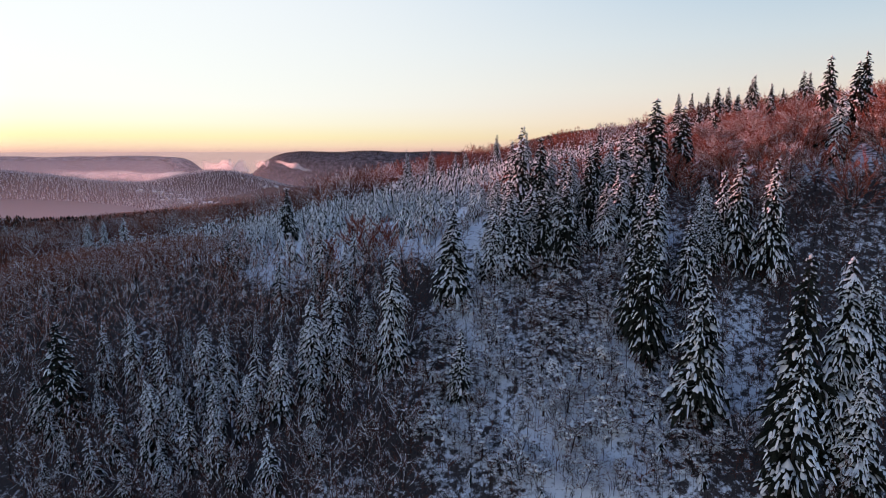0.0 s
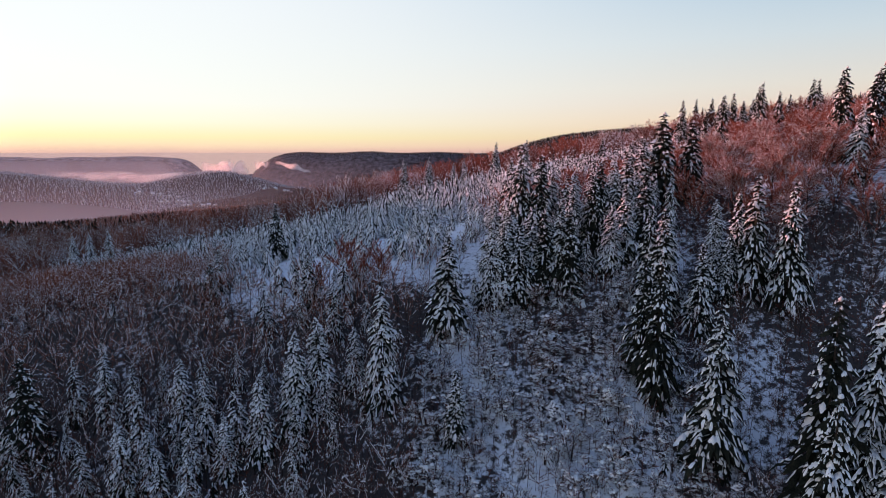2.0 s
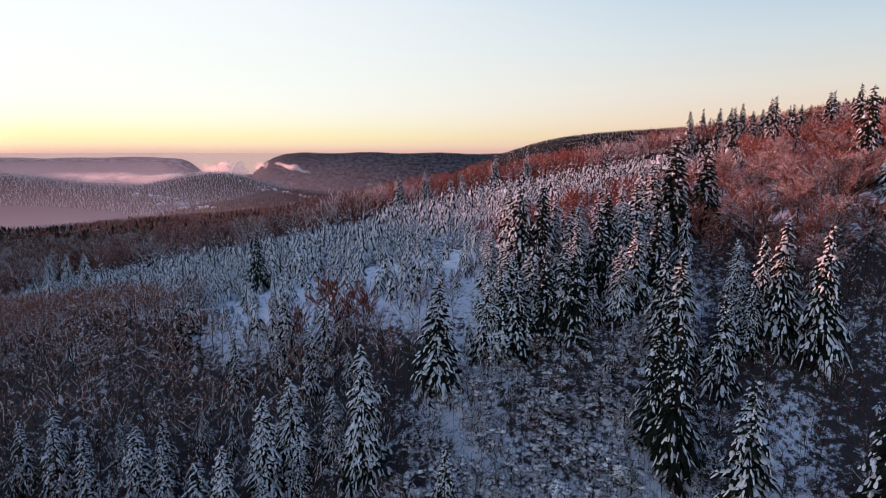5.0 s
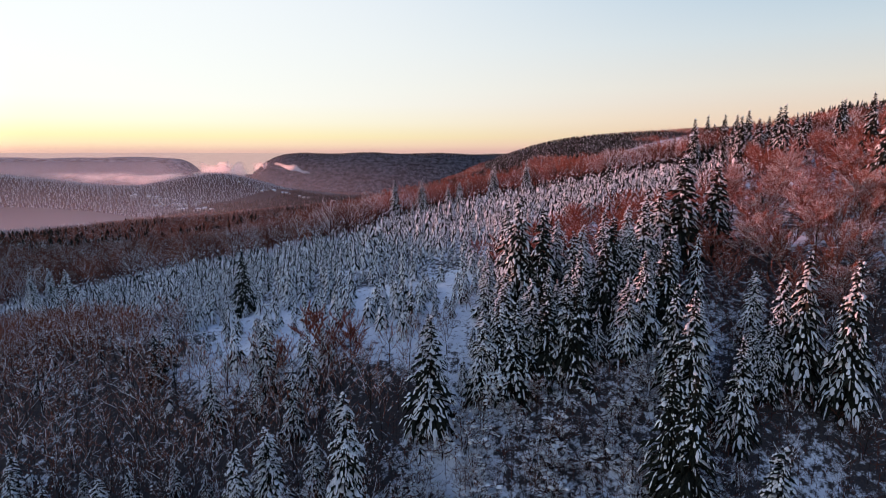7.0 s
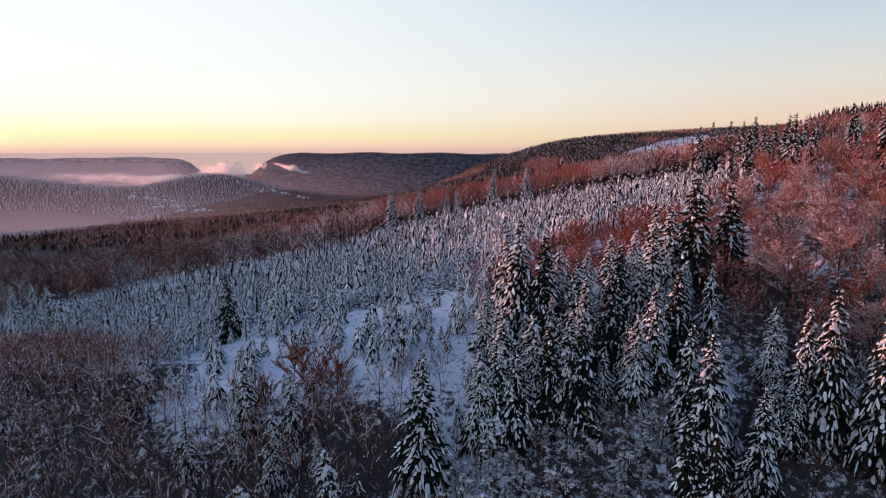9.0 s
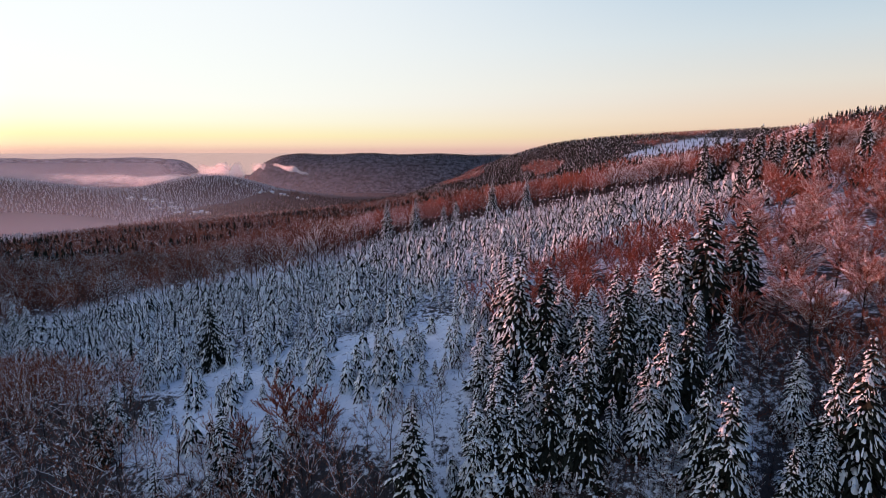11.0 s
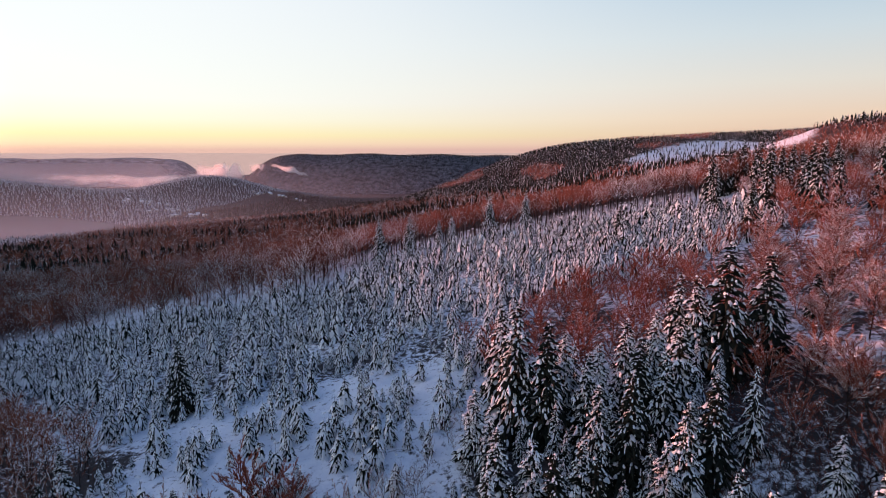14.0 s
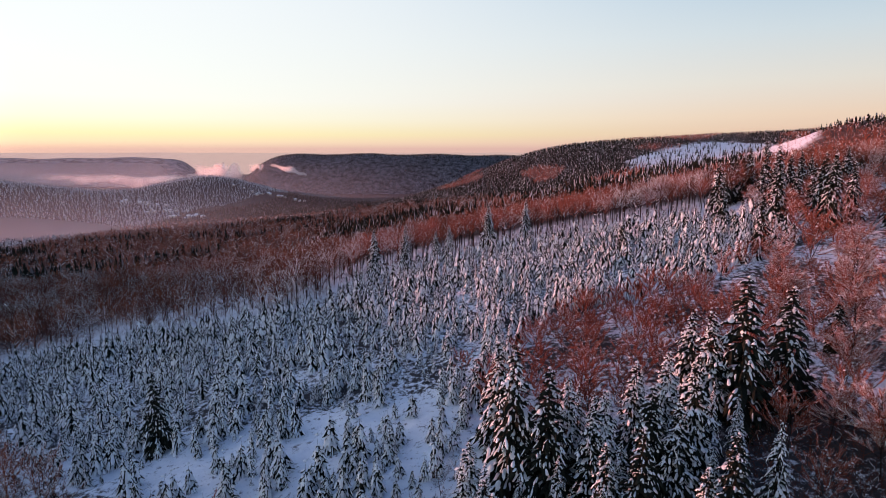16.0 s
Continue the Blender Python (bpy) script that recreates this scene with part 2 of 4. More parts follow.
def axis(lo, hi, step, far_lo, far_hi):
    mid = list(np.arange(lo, hi + 0.1, step))
    up, d, v = [], step, hi
    while v < far_hi:
        d *= 1.09
        v += d
        up.append(v)
    dn, d, v = [], step, lo
    while v > far_lo:
        d *= 1.09
        v -= d
        dn.append(v)
    return np.array(dn[::-1] + mid + up)


def tri_mesh(name, V, F, mats, index=None, smooth=False):
    me = bpy.data.meshes.new(name)
    V, F = np.asarray(V, np.float32), np.asarray(F, np.int32)
    me.vertices.add(len(V))
    me.vertices.foreach_set("co", V.ravel())
    me.loops.add(F.size)
    me.loops.foreach_set("vertex_index", F.ravel())
    me.polygons.add(len(F))
    me.polygons.foreach_set("loop_start", np.arange(0, F.size, F.shape[1], dtype=np.int32))
    for m in mats:
        me.materials.append(m)
    if index is not None:
        me.polygons.foreach_set("material_index", np.asarray(index, np.int32))
    me.polygons.foreach_set("use_smooth", np.full(len(F), smooth))
    me.update(calc_edges=True)
    me.validate()
    return me


def grid_faces(nx, ny):
    i, j = np.meshgrid(np.arange(nx - 1), np.arange(ny - 1), indexing="ij")
    a = (i * ny + j).ravel()
    return np.stack([a, a + ny, a + ny + 1, a + 1], 1)


gx, gy = axis(-190, 210, 2.0, -4800, 4800), axis(30, 330, 2.0, -2500, 4900)
GX, GY = np.meshgrid(gx, gy, indexing="ij")
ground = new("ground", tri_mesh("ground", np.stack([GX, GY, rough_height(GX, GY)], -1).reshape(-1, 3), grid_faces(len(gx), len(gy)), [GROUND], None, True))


def inside(x, y, poly):
    c, j = False, len(poly) - 1
    for i in range(len(poly)):
        (xi, yi), (xj, yj) = poly[i], poly[j]
        if (yi > y) != (yj > y) and x < (xj - xi) * (y - yi) / (yj - yi) + xi:
            c = not c
        j = i
    return c


LEFT_BANK = [(-100, 72), (-4, 72), (-6, 104), (2, 120), (-12, 121), (-34, 121), (-49, 127), (-50, 145), (-62, 153), (-95, 174), (-128, 184), (-150, 160)]
RIGHT_BANK = [(42, 60), (95, 60), (95, 118), (62, 122), (44, 118), (40, 96)]
GULLY = [(40, 117), (62, 106), (72, 124), (62, 142), (50, 139), (46, 126)]
COPSE_GROUND = [(8, 110), (26, 110), (30, 116), (46, 117), (50, 141), (40, 146), (22, 138), (10, 128)]
HILLSIDE = [(62, 150), (50, 137), (47, 122), (62, 112), (95, 104), (150, 120), (215, 200), (215, 300), (130, 300), (120, 262), (108, 214), (74, 198), (60, 172)]
RED_BELT = [(16, 150), (24, 143), (34, 142), (46, 147), (60, 150), (62, 172), (70, 196), (52, 192), (36, 188), (23, 171)]
PLANTED = [(-150, 207), (-93, 177), (-60, 155), (-48, 146), (-46, 128), (-30, 124), (-8, 124), (7, 134), (15, 152), (22, 172), (36, 188), (50, 194), (72, 198),
           (106, 215), (120, 262), (112, 276), (86, 282), (50, 284), (28, 281), (-8, 267), (-26, 262), (-31, 240), (-44, 235), (-62, 245), (-80, 246), (-97, 252), (-150, 248)]
CLEARING = [(-4, 74), (42, 70), (40, 96), (44, 112), (4, 112), (-4, 104)]


def litter_shade(x, y):
    """How much brown undergrowth, with shade put into its tone, darkens the snow; soft edges."""
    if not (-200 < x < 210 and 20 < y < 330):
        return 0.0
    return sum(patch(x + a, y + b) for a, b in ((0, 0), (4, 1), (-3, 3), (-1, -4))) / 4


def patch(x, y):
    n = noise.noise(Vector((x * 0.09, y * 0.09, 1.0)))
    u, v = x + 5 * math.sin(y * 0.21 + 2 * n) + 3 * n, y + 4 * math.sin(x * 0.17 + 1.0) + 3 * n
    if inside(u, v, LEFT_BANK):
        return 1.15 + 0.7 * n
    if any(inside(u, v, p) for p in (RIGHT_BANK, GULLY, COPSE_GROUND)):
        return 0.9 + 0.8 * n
    # darker up the clearing: its shade is put into the mask
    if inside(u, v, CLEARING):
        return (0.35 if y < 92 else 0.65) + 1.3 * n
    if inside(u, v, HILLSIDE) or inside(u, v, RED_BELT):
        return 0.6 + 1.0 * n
    # shade between the young spruces, put into the mask as dark floor
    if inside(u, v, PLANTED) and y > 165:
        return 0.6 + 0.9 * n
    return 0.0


mask = ground.data.attributes.new("litter_shade", "FLOAT", "POINT")
mask.data.foreach_set("value", np.array([litter_shade(x, y) for x, y in zip(GX.ravel(), GY.ravel())], np.float32))
tagged(ground, "snow covered hillside and valley floor", "ground", kind="structure")


def backdrop(name, label, xs, ys, fn, mat):
    X, Y = np.meshgrid(xs, ys, indexing="ij")
    ob = new(name, tri_mesh(name, np.stack([X, Y, fn(X, Y)], -1).reshape(-1, 3), grid_faces(len(xs), len(ys)), [mat], None, True))
    return tagged(ob, label, "hill", kind="structure")


def wave(X, a, b):
    return np.sin(X / a + 0.7) * 0.6 + np.sin(X / b + 2.1) * 0.4


def west_hill(X, Y):
    end = 1 / (1 + np.exp(np.clip((X + 1500 + 0.35 * (Y - 3500)) / 38, -40, 40)))
    return -118 + (150 + 6 * wave(X, 170, 61)) * end * np.exp(-((Y - 3620) / 330) ** 4)


def middle_hill(X, Y):
    end = 1 / (1 + np.exp(np.clip(-(X + 960 + 0.2 * (Y - 2950)) / 45, -40, 40)))
    return -118 + (168 + 8 * wave(X, 150, 57) + 14 * np.exp(-((X + 360) / 300) ** 2)) * end * np.exp(-((Y - 3080) / 420) ** 4)


def far_plain(X, Y):
    return -118 + (176 + 3 * wave(X, 400, 90)) * np.exp(-((Y - 4720) / 180) ** 4)


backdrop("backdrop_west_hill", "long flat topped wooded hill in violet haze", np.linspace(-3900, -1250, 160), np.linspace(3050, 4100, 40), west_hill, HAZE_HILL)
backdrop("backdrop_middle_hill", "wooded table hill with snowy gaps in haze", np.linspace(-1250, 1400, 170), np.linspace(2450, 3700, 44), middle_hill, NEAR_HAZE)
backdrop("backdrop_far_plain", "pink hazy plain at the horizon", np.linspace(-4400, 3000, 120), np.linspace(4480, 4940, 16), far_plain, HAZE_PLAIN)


def air_material(name, strength, z_lo, z_hi, x_lo, x_hi):
    """Thin valley haze: it scatters the light that falls on it and lets the hills show through."""
    m = bpy.data.materials.new(name)
    m.use_nodes = True
    nt = m.node_tree
    nt.nodes.clear()
    g, sep = nt.nodes.new("ShaderNodeNewGeometry"), nt.nodes.new("ShaderNodeSeparateXYZ")
    nt.links.new(g.outputs["Position"], sep.inputs["Vector"])
    fades = []
    for axis_name, lo, hi in (("Z", z_hi, z_lo), ("X", x_hi, x_lo)):
        r = nt.nodes.new("ShaderNodeMapRange")
        r.interpolation_type = "SMOOTHSTEP"
        r.inputs["From Min"].default_value, r.inputs["From Max"].default_value = lo, hi
        nt.links.new(sep.outputs[axis_name], r.inputs["Value"])
        fades.append(r.outputs["Result"])
    both, amount = nt.nodes.new("ShaderNodeMath"), nt.nodes.new("ShaderNodeMath")
    both.operation = amount.operation = "MULTIPLY"
    nt.links.new(fades[0], both.inputs[0])
    nt.links.new(fades[1], both.inputs[1])
    nt.links.new(both.outputs["Value"], amount.inputs[0])
    amount.inputs[1].default_value = strength
    scatter(nt, amount.outputs["Value"], (0.88, 0.80, 0.85), (0.80, 0.78, 0.86))
    return m


def scatter(nt, amount, back, face):
    """Clear air, mixed by the amount with a body that scatters light forwards and back."""
    out = nt.nodes.new("ShaderNodeOutputMaterial")
    clear, veil, front, body, mx = (nt.nodes.new(k) for k in ("ShaderNodeBsdfTransparent", "ShaderNodeBsdfTranslucent", "ShaderNodeBsdfDiffuse", "ShaderNodeMixShader", "ShaderNodeMixShader"))
    veil.inputs["Color"].default_value, front.inputs["Color"].default_value = (*back, 1), (*face, 1)
    body.inputs["Fac"].default_value = 0.4
    nt.links.new(veil.outputs["BSDF"], body.inputs[1])
    nt.links.new(front.outputs["BSDF"], body.inputs[2])
    nt.links.new(amount, mx.inputs["Fac"])
    nt.links.new(clear.outputs["BSDF"], mx.inputs[1])
    nt.links.new(body.outputs["Shader"], mx.inputs[2])
    nt.links.new(mx.outputs["Shader"], out.inputs["Surface"])


def haze_veil(name, y, strength, z_lo, z_hi, x_lo, x_hi, x0=-2600, x1=-60):
    xs, zs = np.linspace(x0, x1, 30), np.linspace(-140, z_hi + 10, 10)
    X, Z = np.meshgrid(xs, zs, indexing="ij")
    Y = y + 0.00004 * (X + 900) ** 2
    ob = new(name, tri_mesh(name, np.stack([X, Y, Z], -1).reshape(-1, 3), grid_faces(len(xs), len(zs)), [air_material(name, strength, z_lo, z_hi, x_lo, x_hi)], None, True))
    ob.visible_shadow = False
    return tagged(ob, "thin pink haze over the valley", "haze", kind="structure")


haze_veil("backdrop_haze_near", 1000, 0.42, -90, 90, -760, 150, -2600, 200)
haze_veil("backdrop_haze_far", 2330, 0.32, -110, 110, -1150, 300, -2700, 900)
haze_veil("backdrop_haze_beyond", 3000, 0.42, -60, 140, -1500, -1250, -3300, -1200)


def mist_material():
    m = bpy.data.materials.new("valley_mist")
    m.use_nodes = True
    nt = m.node_tree
    nt.nodes.clear()
    dens = nt.nodes.new("ShaderNodeAttribute")
    dens.attribute_name = "mist_amount"
    g, squash = nt.nodes.new("ShaderNodeNewGeometry"), nt.nodes.new("ShaderNodeVectorMath")
    squash.operation = "MULTIPLY"
    squash.inputs[1].default_value = (0.012, 0.012, 0.034)
    nt.links.new(g.outputs["Position"], squash.inputs[0])
    n = nt.nodes.new("ShaderNodeTexNoise")
    n.inputs["Scale"].default_value, n.inputs["Detail"].default_value, n.inputs["Roughness"].default_value = 1.0, 6.0, 0.6
    nt.links.new(squash.outputs["Vector"], n.inputs["Vector"])
    total, fit_range = nt.nodes.new("ShaderNodeMath"), nt.nodes.new("ShaderNodeMapRange")
    total.operation = "ADD"
    nt.links.new(dens.outputs["Fac"], total.inputs[0])
    nt.links.new(n.outputs["Fac"], total.inputs[1])
    fit_range.interpolation_type = "SMOOTHSTEP"
    for socket, value in (("From Min", 0.66), ("From Max", 1.5), ("To Min", 0.0), ("To Max", 0.9)):
        fit_range.inputs[socket].default_value = value
    nt.links.new(total.outputs["Value"], fit_range.inputs["Value"])
    scatter(nt, fit_range.outputs["Result"], (0.97, 0.95, 0.95), (0.95, 0.94, 0.95))
    return m


MIST = mist_material()


def mist_bank(name, label, banks):
    """Banks of valley mist, thin towards their rims. banks: the ends and their mid heights, the depth into the valley, the thickness and how dense they are."""
    V, F, D, n = [], [], [], 0
    nu, nv = 40, 11
    for x0, z0, x1, z1, y, tall_m, thick in banks:
        u, w = np.meshgrid(np.linspace(-1, 1, nu), np.linspace(-1, 1, nv), indexing="ij")
        X = (x0 + x1) / 2 + u * (x1 - x0) / 2
        Z = (z0 + z1) / 2 + u * (z1 - z0) / 2 + w * tall_m * (1 + 0.25 * np.sin(u * 5 + x0)) + 0.2 * tall_m * np.sin(u * 9 + z0)
        V.append(np.stack([X, y + 25 * np.cos(u * 3), Z], -1).reshape(-1, 3))
        D.append((thick * (1 - u ** 2) ** 0.6 * np.where(w > 0, 1 - w ** 2, (1 - w ** 2) ** 0.7) - 0.2 * (np.abs(u) > 0.99) - 0.3 * (np.abs(w) > 0.99)).ravel())
        F.append(grid_faces(nu, nv) + n)
        n += nu * nv
    ob = new(name, tri_mesh(name, np.concatenate(V), np.concatenate(F), [MIST], None, True))
    ob.data.attributes.new("mist_amount", "FLOAT", "POINT").data.foreach_set("value", np.concatenate(D).astype(np.float32))
    ob.visible_shadow = False
    return tagged(ob, label, "mist", kind="structure")


mist_bank("backdrop_mist", "white mist lying in the valley", [(-1900, -42, -1040, -46, 2640, 24, 0.75), (-1560, -62, -1000, -40, 2600, 30, 0.8), (-1120, -22, -880, -14, 2660, 40, 1.1), (-1060, 6, -960, 2, 2680, 26, 0.8)])
mist_bank("backdrop_mist_wisp", "wisp of mist on the wooded hill", [(-880, 4, -800, 14, 2690, 22, 0.7), (-790, 20, -600, -34, 2690, 16, 0.9)])


# ---- tree kit: arrays of triangles, joined per part ----
class Soup:
    """Triangles gathered in arrays."""

    def __init__(self):
        self.v, self.f, self.n = [], [], 0

    def add(self, v, f):
        v = np.asarray(v, float)
        self.v.append(v)
        self.f.append(np.asarray(f, int) + self.n)
        self.n += len(v)

    def arrays(self):
        if not self.v:
            return np.zeros((0, 3)), np.zeros((0, 3), int)
        return np.concatenate(self.v), np.concatenate(self.f)


def tube(soup, pts, radii, sides, tip=True):
    """A tapered limb along points; ends in a tip."""
    pts = np.asarray(pts, float)
    n = len(pts)
    d = np.gradient(pts, axis=0)
    d /= np.linalg.norm(d, axis=1)[:, None] + 1e-9
    ref = np.array([0.31, 0.17, 0.93]) if abs(d[0][2]) < 0.9 else np.array([1.0, 0.1, 0.0])
    a = np.cross(d, ref)
    a /= np.linalg.norm(a, axis=1)[:, None] + 1e-9
    b = np.cross(d, a)
    ang = np.arange(sides) * 2 * np.pi / sides
    ring = a[:, None, :] * np.cos(ang)[None, :, None] + b[:, None, :] * np.sin(ang)[None, :, None]
    rings = n - 1 if tip else n
    V = (pts[:rings, None, :] + ring[:rings] * np.asarray(radii)[:rings, None, None]).reshape(-1, 3)
    F = []
    for i in range(rings - 1):
        for k in range(sides):
            p, q = i * sides + k, i * sides + (k + 1) % sides
            F += [(p, q, q + sides), (p, q + sides, p + sides)]
    if tip:
        V = np.vstack([V, pts[-1]])
        o = (rings - 1) * sides
        F += [(o + k, o + (k + 1) % sides, len(V) - 1) for k in range(sides)]
    soup.add(V, F)


def strip_faces(n, w):
    F = []
    for i in range(n - 1):
        for k in range(w - 1):
            p = i * w + k
            F += [(p, p + 1, p + w + 1), (p, p + w + 1, p + w)]
    return F


def tongue(rng, needles, snow, start, az, L, droop, wide, n, snowy, pads=1, plump=0.62):
    """A drooping tongue of needles, ridged along the middle, with a finger of snow lying on it."""
    s = np.linspace(0, 1, n)
    out = np.array([math.cos(az), math.sin(az), 0])
    side = np.array([-math.sin(az), math.cos(az), 0])
    up = np.array([0, 0, 1.0])
    reach = L * (s - 0.22 * droop * s ** 2)
    sag = droop * L * s ** 1.7 - 0.07 * L * np.sin(s * math.pi)
    spine = start[None] + out[None] * reach[:, None] + side[None] * (rng.uniform(-0.14, 0.14) * L * s ** 2)[:, None] - up[None] * sag[:, None]
    form = np.interp(s, (0, 0.3, 0.7, 1), (0.35, 1.0, 0.9, 0.12))
    w = wide * form * (1 + rng.uniform(-0.3, 0.3, n))
    hang = w * rng.uniform(0.7, 1.5, n)
    left = spine + side[None] * w[:, None] - up[None] * hang[:, None] - out[None] * (w * 0.3)[:, None]
    right = spine - side[None] * w[:, None] - up[None] * (hang * rng.uniform(0.7, 1.3))[:, None] - out[None] * (w * 0.3)[:, None]
    needles.add(np.stack([left, spine, right], 1).reshape(-1, 3), strip_faces(n, 3))
    for lo, hi in (((0.1, 0.45), (0.4, 0.75), (0.7, 1.06)) if n > 3 else (((0.1, 0.55), (0.5, 1.02)) if pads == 2 else ((0.2, 1.0),))):
        if rng.random() > snowy:
            continue
        t = np.linspace(lo + rng.uniform(-0.05, 0.12), hi - rng.uniform(0, 0.12), 4)
        c = np.stack([np.interp(t, s, spine[:, k]) for k in range(3)], 1)
        ww = np.maximum(np.interp(t, s, w), 0.5 * wide) * min(1.7, plump * math.exp(rng.normal(0, 0.38))) * np.array([0.55, 1.05, 1.1, 0.6]) * (1 + rng.uniform(-0.2, 0.2, 4))
        th = np.array([0.02, 0.09, 0.09, 0.02]) + ww * np.array([0.4, 0.95, 0.9, 0.35])
        c = c + up[None] * 0.03 + side[None] * (rng.uniform(-0.25, 0.25, 4) * ww)[:, None]
        drop = ww * rng.uniform(0.55, 0.95)
        l2 = c + side[None] * ww[:, None] - up[None] * drop[:, None]
        r2 = c - side[None] * ww[:, None] - up[None] * drop[:, None]
        top = c + up[None] * th[:, None]
        snow.add(np.stack([l2, top, r2], 1).reshape(-1, 3), strip_faces(4, 3) + [(9, 10, 11)])


def spruce_branch(rng, needles, snow, z, az, L, fine, snowy, droop):
    """One bough: a middle tongue and, on large trees, side tongues that hang from it."""
    root = np.array([0.05 * math.cos(az), 0.05 * math.sin(az), z])
    if not fine:
        tongue(rng, needles, snow, root, az, L, droop, 0.2 * L + 0.11, 3, snowy)
        return
    tongue(rng, needles, snow, root, az, L, droop, 0.075 * L + 0.11, 4, snowy)
    for sg in (-1, 1, -1, 1):
        if L > 0.8 and rng.random() < 0.8:
            u = rng.uniform(0.2, 0.75)
            p = root + np.array([math.cos(az), math.sin(az), 0]) * L * u * 0.95 - np.array([0, 0, droop * L * u ** 1.7 - 0.05 * L])
            tongue(rng, needles, snow, p, az + sg * rng.uniform(0.35, 0.8), L * rng.uniform(0.28, 0.5), droop * rng.uniform(1.0, 1.8), 0.06 * L + 0.08, 3, snowy, 2)


def spruce(seed, H, R, whorl, per, fine=True, snowy=0.8, first=0.05):
    """Trunk, needles and snow of a spruce that stands at the origin."""
    rng = np.random.default_rng(seed)
    trunk, needles, snow = Soup(), Soup(), Soup()
    zs = np.linspace(0, H, 7)
    lean = rng.uniform(-0.015, 0.015, 2)
    tube(trunk, np.stack([lean[0] * zs, lean[1] * zs, zs - 0.25], 1), np.linspace(0.014 * H, 0.01, 7), 7 if fine else 4)
    z = first * H
    turn = rng.uniform(0, 6)
    while z < H * 0.985:
        u = z / H
        reach = (R * (1 - u) ** 0.85 * (0.72 + 0.28 * min(1, u / 0.16)) + 0.12 + 0.012 * H) * rng.uniform(0.88, 1.1)
        k = max(3, int(round(per * (0.55 + 0.45 * (1 - u)) + rng.uniform(-0.6, 0.6))))
        for i in range(k):
            L = reach * rng.uniform(0.62, 1.22)
            az = turn + i * 2 * math.pi / k + rng.uniform(-0.4, 0.4)
            spruce_branch(rng, needles, snow, z + rng.uniform(-0.45, 0.45) * whorl, az, L, fine, snowy * (0.5 + 0.5 * min(1, u / 0.3)), rng.uniform(0.5, 1.0) * (1.15 - 0.45 * u))
        turn += 1.9
        z += whorl * (1.15 - 0.5 * u)
    tip = np.array([[0.1, 0, H - 0.7], [-0.06, 0.1, H - 0.7], [-0.06, -0.1, H - 0.7], [0, 0, H + 0.25]]) + np.array([lean[0] * H, lean[1] * H, 0])
    needles.add(tip, [(0, 1, 3), (1, 2, 3), (2, 0, 3)])
    c = np.array([lean[0] * H, lean[1] * H, H - 0.25])
    b = 0.008 * H + 0.07
    cap = [c + np.array(p) * b for p in ((1, 0, 0), (0, 1, 0), (-1, 0, 0), (0, -1, 0), (0, 0, 1.5), (0, 0, -1.2))]
    snow.add(cap, [(0, 1, 4), (1, 2, 4), (2, 3, 4), (3, 0, 4), (1, 0, 5), (2, 1, 5), (3, 2, 5), (0, 3, 5)])
    return trunk.arrays(), needles.arrays(), snow.arrays()


def young_spruce(seed, H, R, boughs, broad=1.0):
    """A young spruce: uneven drooping boughs, each under a thick pad of snow."""
    rng = np.random.default_rng(seed)
    trunk, needles, snow = Soup(), Soup(), Soup()
    lean = rng.uniform(-0.06, 0.06, 2)
    zs = np.linspace(0, H, 4)
    tube(trunk, np.stack([lean[0] * zs, lean[1] * zs, zs - 0.2], 1), np.linspace(0.018 * H, 0.01, 4), 4)
    for i in range(boughs):
        u = 0.03 + 0.93 * (1 - math.sqrt(1 - (i + rng.random()) / boughs * 0.97))
        L = (R * (1 - u) ** 0.62 + 0.2) * rng.uniform(0.5, 1.3)
        az = i * 2.39996 + rng.uniform(-0.5, 0.5)
        root = np.array([lean[0] * u * H, lean[1] * u * H, u * H])
        tongue(rng, needles, snow, root, az, L, rng.uniform(0.6, 1.5), (0.11 * L + 0.1) * broad, 3, 0.9, 2 if boughs > 40 else 1, 0.8 if boughs > 30 else 0.66)
    c = np.array([lean[0] * H, lean[1] * H, H - 0.1])
    clump(rng, snow, c, 0.16 + 0.02 * H)
    return trunk.arrays(), needles.arrays(), snow.arrays()


def grow(rng, start, way, length, bend, n):
    pts = [np.array(start, float)]
    d = np.array(way, float)
    for _ in range(n):
        d = d + rng.normal(0, bend, 3)
        d[2] += 0.06
        d /= np.linalg.norm(d)
        pts.append(pts[-1] + d * length / n)
    return np.array(pts)


def snow_line(snow, pts, wide):
    """Snow lying along the top of a limb."""
    d = pts[-1] - pts[0]
    s = np.array([-d[1], d[0], 0]) / (np.hypot(d[0], d[1]) + 1e-6) * wide
    up = np.array([0, 0, wide * 1.5])
    V = np.stack([pts - s[None], pts + up[None], pts + s[None]], 1).reshape(-1, 3)
    snow.add(V, strip_faces(len(pts), 3))


def clump(rng, snow, p, r):
    """A lump of snow caught on a twig."""
    d = np.array([(1, 0, 0), (0, 1, 0), (-1, 0, 0), (0, -1, 0), (0.1, 0.1, 0.75), (0, 0, -0.6)]) * r * (1 + rng.uniform(-0.35, 0.35, (6, 1)))
    snow.add(p + d, [(0, 1, 4), (1, 2, 4), (2, 3, 4), (3, 0, 4), (1, 0, 5), (2, 1, 5), (3, 2, 5), (0, 3, 5)])


